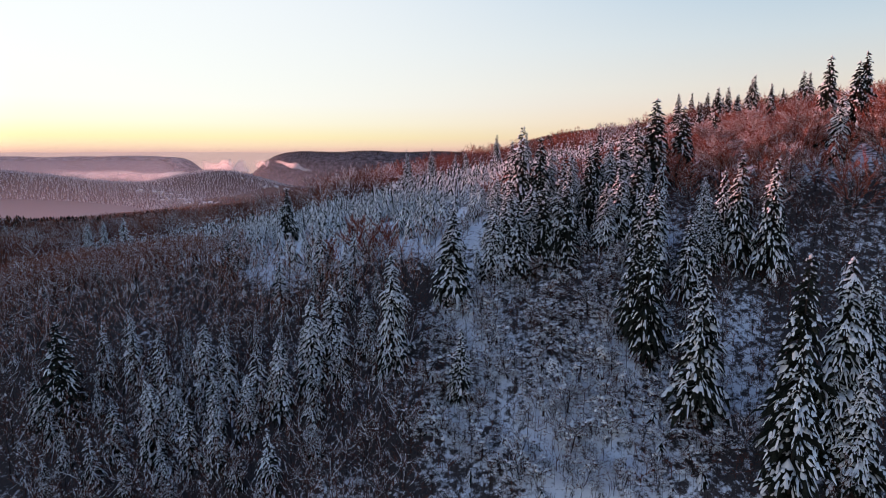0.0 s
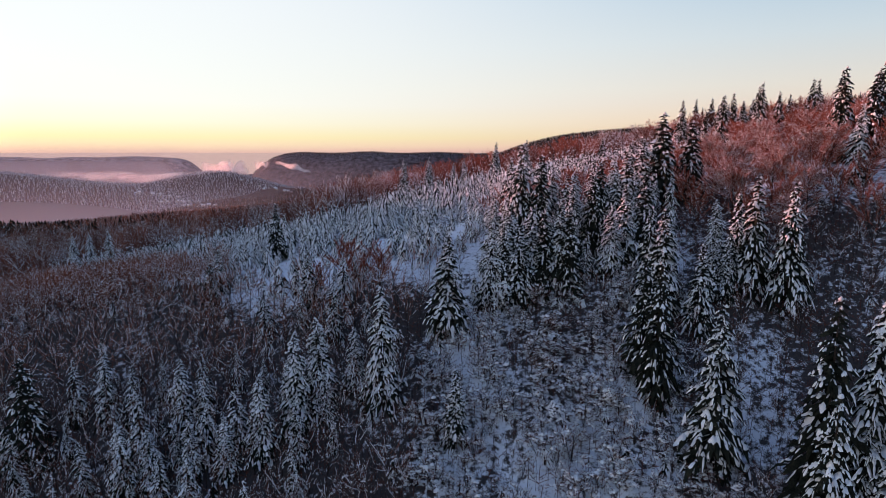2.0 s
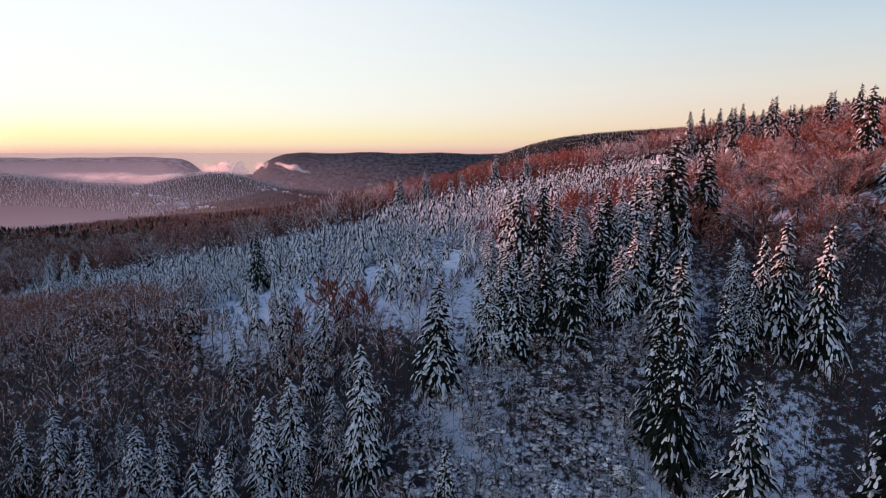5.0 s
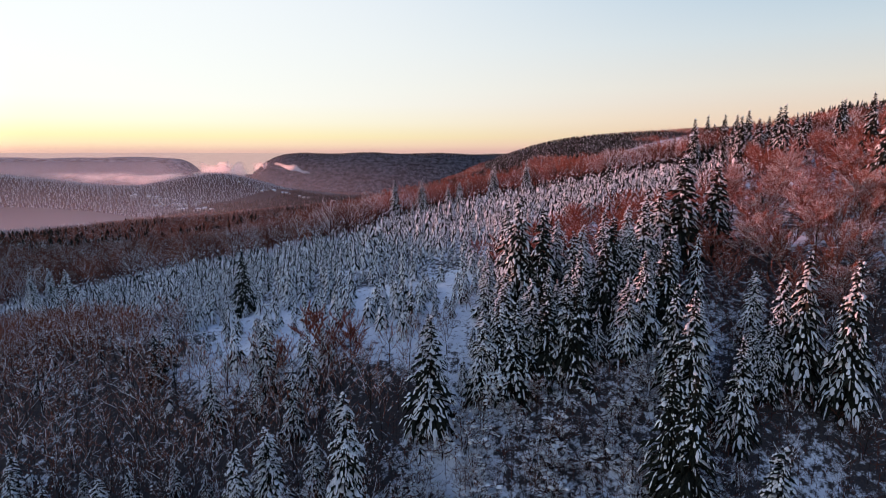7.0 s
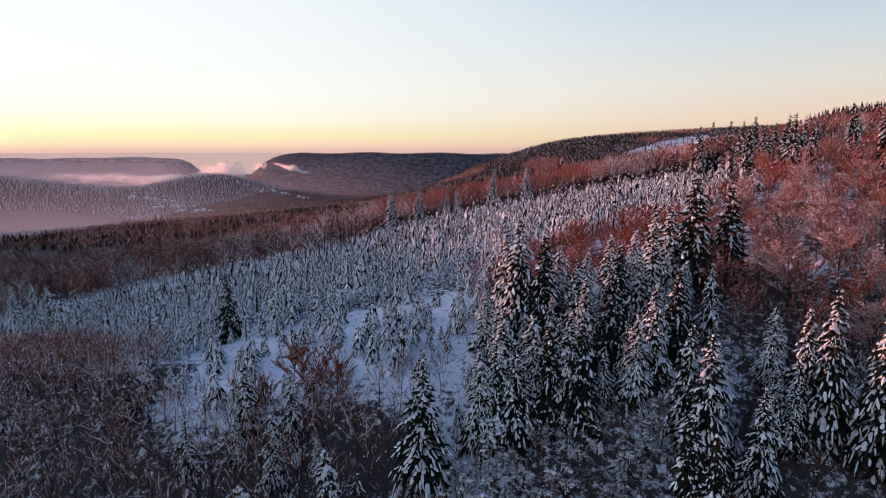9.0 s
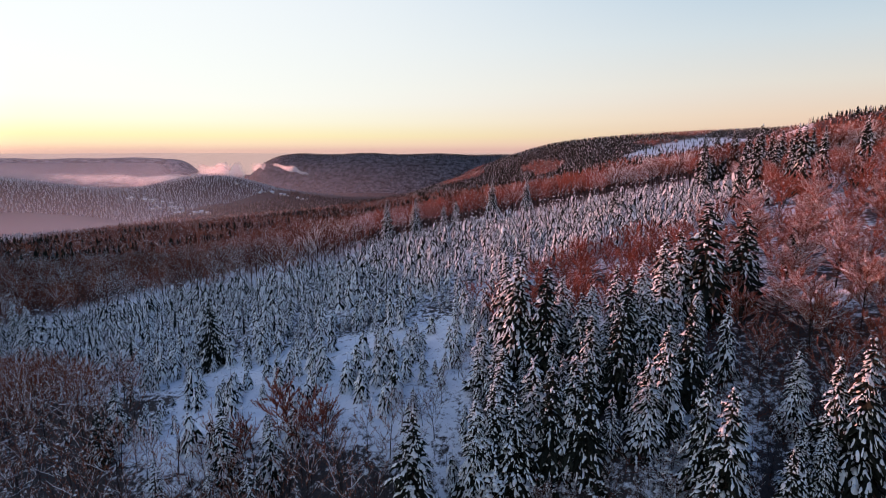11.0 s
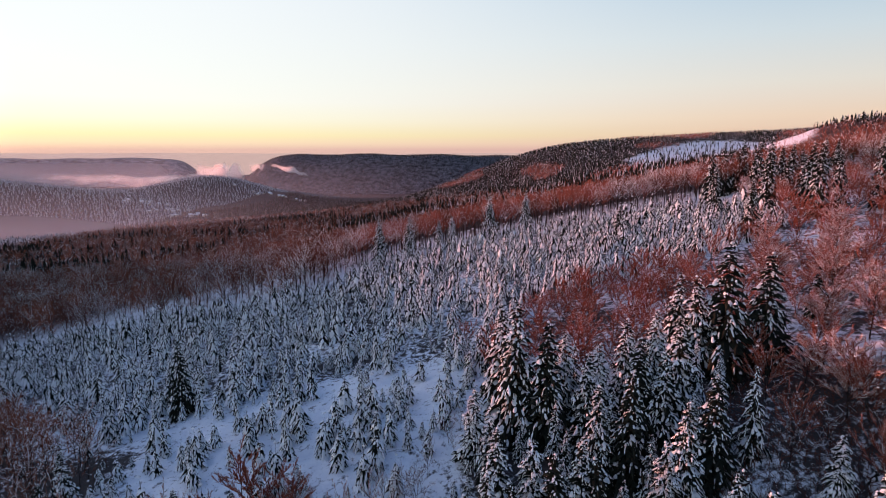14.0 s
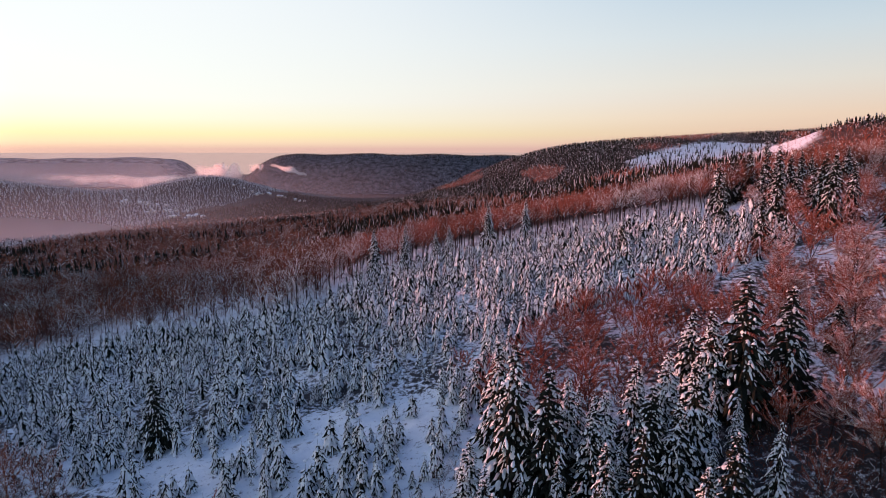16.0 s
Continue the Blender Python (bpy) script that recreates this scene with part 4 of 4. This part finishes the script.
rows = [(x, y, stand(x, y), brng.uniform(7, 10) + (4 if x > 92 and y < 215 else 0), brng.uniform(0, 6.28), 5 + brng.randrange(3) if frosted_patch(x, y) else brng.randrange(5), brng.uniform(0.95, 1.25)) for x, y in hill_spots[60:] if not (x < 150 and y < 225)]
fine_kinds = [far_bare(s, 760, 0.4, 0.1, 0.0032) for s in range(191, 196)] + [far_bare(s, 700, 0.4, 0.42, 0.0034) for s in range(196, 199)]
scatter_stuff("upper_beeches", "leafless reddish beeches along the hill's rim", "trees", fine_kinds, rows, [TWIG, CROWN_SNOW])

old_beech = Copies([bare_maker(s, 13.0, 30, 13, 44, 0.42, 1, 1.0, BARE_MATS, "old leafless beech with snow along every bough", "snowy old beeches", 0.28, 1.1, 0.22) for s in (76, 77, 78)])
for i, (x, y, s) in enumerate(((60.5, 124, 0.95), (70, 127, 1.05), (59, 131, 0.7), (66, 140, 0.95), (72, 118, 1.0), (80, 130, 1.05), (66, 112, 0.85), (88, 137, 1.0), (92, 122, 0.95), (76, 142, 1.0), (78, 154, 1.0), (74, 165, 0.9), (88, 170, 1.0), (97, 182, 1.05), (84, 186, 0.9), (104, 168, 1.0))):
    old_beech.put(i, at(x, y, s, 1.3 * i, 1.1))

for x, y in sow(brng, RED_BELT, 3.9, 900, None, 0.8):
    if noise.noise(Vector((x * 0.13, y * 0.1, 4))) > 0.08:
        beech.put(brng.randrange(5), at(x, y, brng.uniform(0.35, 0.8), brng.uniform(0, 6.28), brng.uniform(1.0, 1.3)))
    else:
        red.put(brng.randrange(3), at(x, y, brng.uniform(0.45, 1.25), brng.uniform(0, 6.28), brng.uniform(1.0, 1.3)))
for x, y, s in ((12, 168, 0.85), (-16, 123, 1.3), (-20, 126, 1.25), (-12, 121, 1.2), (-24, 122, 1.0)):
    red.put(brng.randrange(3), at(x, y, s, brng.uniform(0, 6.28), 1.1))

for x, y in sow(brng, [(5, 96), (42, 93), (44, 112), (6, 111)], 3.6, 160, None, 0.9):
    thicket.put(brng.randrange(6), at(x, y, brng.uniform(0.4, 0.75), brng.uniform(0, 6.28), brng.uniform(0.75, 1.0)))

for x, y in sow(brng, [(-4, 112), (8, 112), (11, 128), (14, 140), (6, 138), (0, 124)], 2.6, 160, None, 0.8):
    if brng.random() < 0.6:
        thicket.put(brng.randrange(6), at(x, y, brng.uniform(0.4, 0.8), brng.uniform(0, 6.28), brng.uniform(0.85, 1.1)))
    else:
        young.put(brng.randrange(6), at(x, y, brng.uniform(0.5, 1.1), brng.uniform(0, 6.28), brng.uniform(0.9, 1.2)))

# ---- scrub in the clearing on the bank ----
shrub = Copies([(lambda s=s: tree_thing("shrub", "low leafless shrub weighed down with snow", "shrub", "shrubs in the clearing", bare_tree(s, 3.0, 24, 6, 12, 0.55, 4, 1.0, 1.0, 0.1, 0.5), BARE_PARTS, DARK_MATS)) for s in range(111, 115)])
for x, y in sow(brng, CLEARING, 2.0, 700, lambda x, y: 1.0 if noise.noise(Vector((x * 0.12, y * 0.12, 3))) > 0.0 else 0.25, 0.9):
    shrub.put(brng.randrange(4), at(x, y, brng.uniform(0.6, 1.9), brng.uniform(0, 6.28), brng.uniform(0.9, 1.4)))
for x, y, s in ((17, 94, 1.5), (23, 93, 1.7), (20, 80, 1.6), (26, 80, 1.4), (11, 91, 1.5), (32, 95, 1.3), (19, 86, 1.4), (8, 101, 1.3), (27, 91, 1.2)):
    shrub.put(brng.randrange(4), at(x, y, s, brng.uniform(0, 6.28), 1.35), "broad shrub bent under thick snow in the clearing")
poles = [joined(bare_tree(s, 4.0, 4, 2, 3, 0.24, 1, 0.25, 1.3, 0.3)) for s in range(121, 125)]
rows = [(x, y, stand(x, y), brng.uniform(0.5, 1.5), brng.uniform(0, 6.28), brng.randrange(4), 0.8) for x, y in sow(brng, [(-20, 70), (95, 58), (95, 116), (4, 116), (-10, 108)], 1.15, 5500, None, 0.5)]
scatter_stuff("sapling_stems", "thin leafless sapling stems standing in snow", "saplings", poles, rows, [BEECH_BARK, TWIG_DARK, CROWN_SNOW])

brush = [far_bare(s, 34, 0.55, 0.12, 0.011) for s in range(161, 167)]
rows = [(x, y, stand(x, y) - 0.1, brng.uniform(1.2, 3.6), brng.uniform(0, 6.28), brng.randrange(6), brng.uniform(0.8, 1.4)) for x, y in sow(brng, LEFT_BANK, 2.0, 9000, None, 0.4) + sow(brng, RIGHT_BANK, 1.6, 4000, None, 0.5) + sow(brng, HILLSIDE, 3.4, 2500, None, 0.5)]
scatter_stuff("undergrowth", "tangled leafless undergrowth with snow caught in it", "undergrowth", brush, rows, [TWIG_DARK, CROWN_SNOW])

rows = [(x, y, stand(x, y) - 0.1, brng.uniform(1.4, 3.8), brng.uniform(0, 6.28), brng.randrange(4), brng.uniform(0.9, 1.5)) for x, y in sow(brng, GULLY, 1.15, 5000, None, 0.4) + sow(brng, CLEARING, 1.5, 2600, lambda x, y: 1.0 if y > 92 or noise.noise(Vector((x * 0.12, y * 0.12, 3))) > -0.05 else 0.15, 0.5)]
scatter_stuff("scrub", "dark leafless scrub among the spruces", "undergrowth", brush, rows, [TWIG_DARK, CROWN_SNOW])
bushes = Copies([(lambda s=s: tree_thing("bush", "low bush buried under lumps of snow", "shrub", "snowed-in bushes", young_spruce(s, 1.6, 1.3, 22), PARTS, SPRUCE_MATS)) for s in range(181, 185)])
for x, y in sow(brng, CLEARING, 3.4, 110, None, 0.9) + sow(brng, RIGHT_BANK, 6.0, 60, None, 0.9) + sow(brng, LEFT_BANK, 5.0, 120, None, 0.9):
    bushes.put(brng.randrange(4), at(x, y, brng.uniform(0.6, 1.5), brng.uniform(0, 6.28), brng.uniform(0.8, 1.2), 0, brng.uniform(-0.2, 0.2)))

snowed = [joined(young_spruce(s, 2.4, 1.1, 14)) for s in range(201, 206)]
rows = [(x, y, stand(x, y), brng.uniform(0.5, 1.6), brng.uniform(0, 6.28), brng.randrange(5), brng.uniform(0.8, 1.4)) for x, y in sow(brng, [p for p in LEFT_BANK], 4.2, 500, None, 0.6)]
scatter_stuff("snowed_undergrowth", "dark evergreen undergrowth under lumps of snow", "undergrowth", snowed, rows, [BARK, NEEDLE, CROWN_SNOW])


def bent_sapling(x, y):
    """A thin tree bowed right over by its load of snow."""
    rng = np.random.default_rng(7)
    wood, snow = Soup(), Soup()
    t = np.linspace(0, 1, 10)
    pts = np.stack([3.0 * np.sin(t * 2.6) * t, 0.3 * t, 5.2 * np.sin(t * 2.5) ** 0.8], 1)
    pts[0] = (0, 0, -0.2)
    tube(wood, pts, np.linspace(0.11, 0.02, 10), 6)
    for i in range(2, 10):
        clump(rng, snow, pts[i] + np.array([0, 0, 0.12]), 0.42 - 0.02 * i)
        for sg in (-1, 1):
            tip = pts[i] + np.array([rng.uniform(-0.6, 0.9), sg * rng.uniform(0.5, 1.3), -rng.uniform(0.2, 0.9)])
            tube(wood, [pts[i], (pts[i] + tip) / 2 + np.array([0, 0, 0.2]), tip], [0.04, 0.03, 0.0], 4)
            for w in (0.4, 0.7, 1.0):
                clump(rng, snow, pts[i] + (tip - pts[i]) * w + np.array([0, 0, 0.1]), rng.uniform(0.18, 0.34))
    root = tree_thing("bent_sapling", "thin sapling bowed over under thick snow", "tree", "", (wood.arrays(), snow.arrays()), ("trunk", "snow"), (BEECH_BARK, CROWN_SNOW))
    root.matrix_basis = at(x, y, 1.35, 0.4)
    return root


bent_sapling(10.0, 108.0)
copy_thing(bpy.data.objects["bent_sapling"], at(19, 87, 0.75, 2.2))
copy_thing(bpy.data.objects["bent_sapling"], at(27, 90, 0.6, 4.0))

# ---- woods beyond the plantation ----
BELT = [(-44, 240), (-35, 240), (-33, 272), (-8, 280), (28, 294), (50, 296), (108, 288), (210, 305), (215, 372), (130, 388), (60, 430), (-120, 430), (-300, 430), (-360, 330), (-260, 200), (-160, 200), (-152, 252), (-100, 257), (-78, 251), (-60, 250)]
frng = random.Random(77)
rows = [(x, y, stand(x, y), frng.uniform(13, 18) if y < 350 and x > -60 else frng.uniform(9, 15), frng.uniform(0, 6.28), frng.randrange(5), frng.uniform(0.9, 1.25)) for x, y in sow(frng, BELT, 4.2, 16000, None, 0.5)]
stem_kinds = [far_bare(s, 290, 0.24, 0.08, 0.0038, 0.36, 2) for s in range(211, 216)] + [far_bare(s, 290, 0.27, 0.45, 0.0038, 0.3, 2) for s in range(216, 220)]
low_kinds = [far_bare(s, 300, 0.34, 0.09, 0.004, 0.1, 2) for s in range(221, 226)] + [far_bare(s, 300, 0.36, 0.36, 0.004, 0.1, 2) for s in range(226, 230)]


def by_patch(rows, plain, frosty, share):
    """Give each tree of a wood a plain or a frosted look, patch by patch."""
    return [(a, b, c, d, e, plain + f % frosty if noise.noise(Vector((a * 0.03, b * 0.03, 21.0))) + frng.uniform(-0.25, 0.25) > share else f % plain, g) for a, b, c, d, e, f, g in rows]


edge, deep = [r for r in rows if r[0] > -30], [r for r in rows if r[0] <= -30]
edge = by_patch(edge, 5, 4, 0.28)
deep = by_patch(deep, 5, 4, 0.24)
foot = [(x, y, stand(x, y) - 0.1, frng.uniform(2, 5), frng.uniform(0, 6.28), frng.randrange(6), frng.uniform(0.9, 1.4)) for x, y in sow(frng, [(-44, 238), (-30, 238), (-30, 266), (-8, 277), (28, 290), (50, 292), (108, 285), (112, 300), (50, 308), (-40, 290), (-60, 262), (-150, 266), (-152, 250), (-100, 255), (-78, 249), (-60, 248)], 2.2, 5000, None, 0.3)]
scatter_stuff("wood_edge_brush", "tangled leafless brush along the edge of the wood", "undergrowth", brush, foot, [TWIG_DARK, CROWN_SNOW])
WOOD = [TWIG, CROWN_SNOW, BEECH_BARK]
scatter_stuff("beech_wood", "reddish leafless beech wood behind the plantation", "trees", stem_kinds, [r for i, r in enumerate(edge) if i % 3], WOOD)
# every third beech takes the darker twigs, shade put into colour
scatter_stuff("shaded_beech_wood", "leafless beech wood behind the plantation in a shaded tone", "trees", stem_kinds, edge[::3], [TWIG_DARK, CROWN_SNOW, BEECH_BARK])
# most trees on this side are toned dark to stand for shade
scatter_stuff("dark_shaded_wood", "dark leafless wood falling to the valley, shade in its colour", "trees", low_kinds, [r for i, r in enumerate(deep) if i % 3], [TWIG_DARK, CROWN_SNOW, BEECH_BARK])
scatter_stuff("brown_wood", "brown leafless wood falling to the valley", "trees", low_kinds, deep[::3], [TWIG_GLARE_BROWN, CROWN_SNOW, BEECH_BARK])
small_bare = [far_bare(s, 30, 0.42, 0.13, 0.013) for s in range(141, 145)]
VALE = [(-300, 430), (200, 430), (100, 560), (-60, 900), (-150, 1100), (-540, 1120), (-590, 900), (-545, 735), (-640, 500)]
rows = [(x, y, stand(x, y), frng.uniform(8, 14), frng.uniform(0, 6.28), frng.randrange(4), frng.uniform(0.9, 1.3)) for x, y in sow(frng, VALE, 6.0, 30000, None, 0)]
vale_spruces = [r for r in rows if noise.noise(Vector((r[0] * 0.012, r[1] * 0.009, 31.0))) + frng.uniform(-0.2, 0.2) > 0.22]
rows = [r for r in rows if r not in set(vale_spruces)]
scatter_stuff("valley_wood", "dark leafless mixed wood sinking to the valley", "trees", small_bare, rows[::2], [TWIG_DARK, CROWN_SNOW])
scatter_stuff("reddish_valley_wood", "reddish leafless wood sinking to the valley", "trees", small_bare, rows[1::2], [TWIG_GLARE_BROWN, CROWN_SNOW])
cones = [far_spruce(s, 4, 5, 1.0, 0.2, 0.18) for s in range(151, 157)]
frosted = [far_spruce(s, 4, 5, 1.0, 0.2, 0.7) for s in range(171, 177)]
scatter_stuff("valley_spruces", "dark spruces standing in groups in the valley wood", "trees", cones, vale_spruces, [NEEDLE, FROST_HAZE_DARK])
SPRUCE_WOOD = [(-100, 520), (40, 450), (130, 392), (240, 375), (420, 420), (700, 700), (760, 1250), (460, 1290), (150, 1290), (-120, 1250), (-120, 900), (-20, 700)]


def off_the_field(x, y):
    for cu, cv, ru, rv, k in ((40, 775, 112, 230, 0.4), (26, 480, 20, 45, 0.6)):
        d = ((x - k * y - cu) / ru) ** 2 + ((y - cv) / rv) ** 2 + 0.35 * noise.noise(Vector((x * 0.012, y * 0.012, 2)))
        if d < 1:
            return 0.08 if y > 720 or y < 560 else 0.14
    return 1.0


wood_rows, red_rows = [], []
for x, y in sow(frng, SPRUCE_WOOD, 4.4, 90000, off_the_field, 0):
    n = noise.noise(Vector((x * 0.011, y * 0.008, 7.0)))
    rise = x > 330 and 500 < y < 690
    leafless = n > 0.3 or (rise and x < 420 and n > -0.3)
    h = frng.uniform(8, 13) if y < 560 else frng.uniform(4, 8)
    h += 3.0 if leafless else 0.0
    row = (x, y, stand(x, y) - 0.4, h, frng.uniform(0, 6.28), frng.randrange(4 if leafless else 6), frng.uniform(0.8, 1.2))
    (red_rows if leafless and y > 480 else wood_rows).append(row)
scatter_stuff("hill_spruce_wood", "dark spruce forest dusted with snow on the far hill", "trees", cones, wood_rows, [NEEDLE, FROST_HAZE])
scatter_stuff("hill_beech_wood", "reddish leafless wood between the spruces of the far hill", "trees", small_bare, red_rows, [TWIG, CROWN_SNOW])
SPUR = [(-1900, 1000), (-1000, 640), (-560, 745), (-610, 920), (-560, 1130), (-620, 1500), (-600, 2300), (-1100, 2350), (-1900, 1800)]
rows = [(x, y, stand(x, y) - 0.5, frng.uniform(6, 11), frng.uniform(0, 6.28), frng.randrange(6), frng.uniform(0.9, 1.3)) for x, y in sow(frng, SPUR, 7.6, 70000, lambda x, y: 0.0 if height(x, y) < -112 else 1.0, 0)]
scatter_stuff("spur_wood", "frosted conifer forest on the valley spur, haze in its tone", "trees", frosted, rows, [FROST_HAZE_DARK, FROST_HAZE])


FOLD = [(-560, 1120), (-120, 1120), (-90, 1350), (-260, 2100), (-560, 2250)]
rows = [(x, y, stand(x, y) - 0.5, frng.uniform(8, 13), frng.uniform(0, 6.28), frng.randrange(4), frng.uniform(0.9, 1.3)) for x, y in sow(frng, FOLD, 9.0, 16000, lambda x, y: 0.1 if abs(x + 545) < 60 and abs(y - 1305) < 45 else 1.0, 0)]
scatter_stuff("fold_wood", "hazy mixed wood in the fold of the valley", "trees", cones, rows, [NEEDLE, FROST_HAZE_DARK])

TABLE = [(-1010, 2490), (420, 2490), (420, 3120), (-1010, 3120)]
rows = [(x, y, float(middle_hill(x, y)) - 1.0, frng.uniform(6, 10), frng.uniform(0, 6.28), frng.randrange(6), frng.uniform(1.2, 1.8)) for x, y in sow(frng, TABLE, 9.0, 40000, lambda x, y: 1.0 if noise.noise(Vector((x * 0.006, y * 0.01, 41.0))) > -0.22 else 0.15, 0) if middle_hill(x, y) > -112]
scatter_stuff("table_hill_wood", "dark mixed forest on the table hill", "trees", cones, [r for i, r in enumerate(rows) if i % 4], [NEEDLE, FROST_HAZE_DARK])
scatter_stuff("table_hill_frosted_wood", "frosted forest on the table hill, haze in its tone", "trees", frosted, rows[::4], [TWIG_DARK, FROST_HAZE_DARK])

# ---- villages in the valley ----
def house(seed):
    rng = random.Random(seed)
    w, d, h, r = rng.uniform(8, 13), rng.uniform(7, 9), rng.uniform(4, 6.5), rng.uniform(3, 4.5)
    root = new("house")
    tagged(root, "pale village house with a snow covered roof", "house", "valley village houses")
    bm = bmesh.new()
    v = [bm.verts.new(p) for p in ((-w / 2, -d / 2, -1), (w / 2, -d / 2, -1), (w / 2, d / 2, -1), (-w / 2, d / 2, -1), (-w / 2, -d / 2, h), (w / 2, -d / 2, h), (w / 2, d / 2, h), (-w / 2, d / 2, h), (-w / 2, 0, h + r), (w / 2, 0, h + r))]
    for f in ((0, 1, 5, 4), (2, 3, 7, 6), (0, 4, 8, 7, 3), (1, 2, 6, 9, 5)):
        bm.faces.new([v[i] for i in f])
    me = bpy.data.meshes.new("wall")
    bm.to_mesh(me), bm.free(), me.materials.append(PLASTER)
    new("wall", me).parent = root
    bm = bmesh.new()
    e = 0.6
    for sgn in (-1, 1):
        q = [bm.verts.new(p) for p in ((-w / 2 - e, sgn * (d / 2 + e), h - e * r / d * 2), (w / 2 + e, sgn * (d / 2 + e), h - e * r / d * 2), (w / 2 + e, 0, h + r + 0.05), (-w / 2 - e, 0, h + r + 0.05))]
        f = bm.faces.new(q)
        ex = bmesh.ops.extrude_face_region(bm, geom=[f])
        bmesh.ops.translate(bm, vec=(0, 0, 0.5), verts=[g for g in ex["geom"] if isinstance(g, bmesh.types.BMVert)])
    me = bpy.data.meshes.new("roof")
    bm.to_mesh(me), bm.free(), me.materials.append(ROOF_SNOW)
    new("roof", me).parent = root
    return root


hrng = random.Random(3)
houses = Copies([lambda s=s: house(s) for s in range(4)])
for cx, cy, sx, sy, n in ((-760, 1505, 70, 40, 9), (-650, 1415, 60, 40, 8), (-545, 1305, 70, 40, 12), (-640, 1985, 60, 30, 8), (-560, 2040, 90, 30, 10)):
    for _ in range(n):
        x, y = hrng.gauss(cx, sx * 0.5), hrng.gauss(cy, sy * 0.5)
        houses.put(hrng.randrange(4), Matrix.LocRotScale((x, y, stand(x, y)), Euler((0, 0, hrng.uniform(0, 3.1))), Vector((1, 1, 1)) * hrng.uniform(0.6, 0.9)))
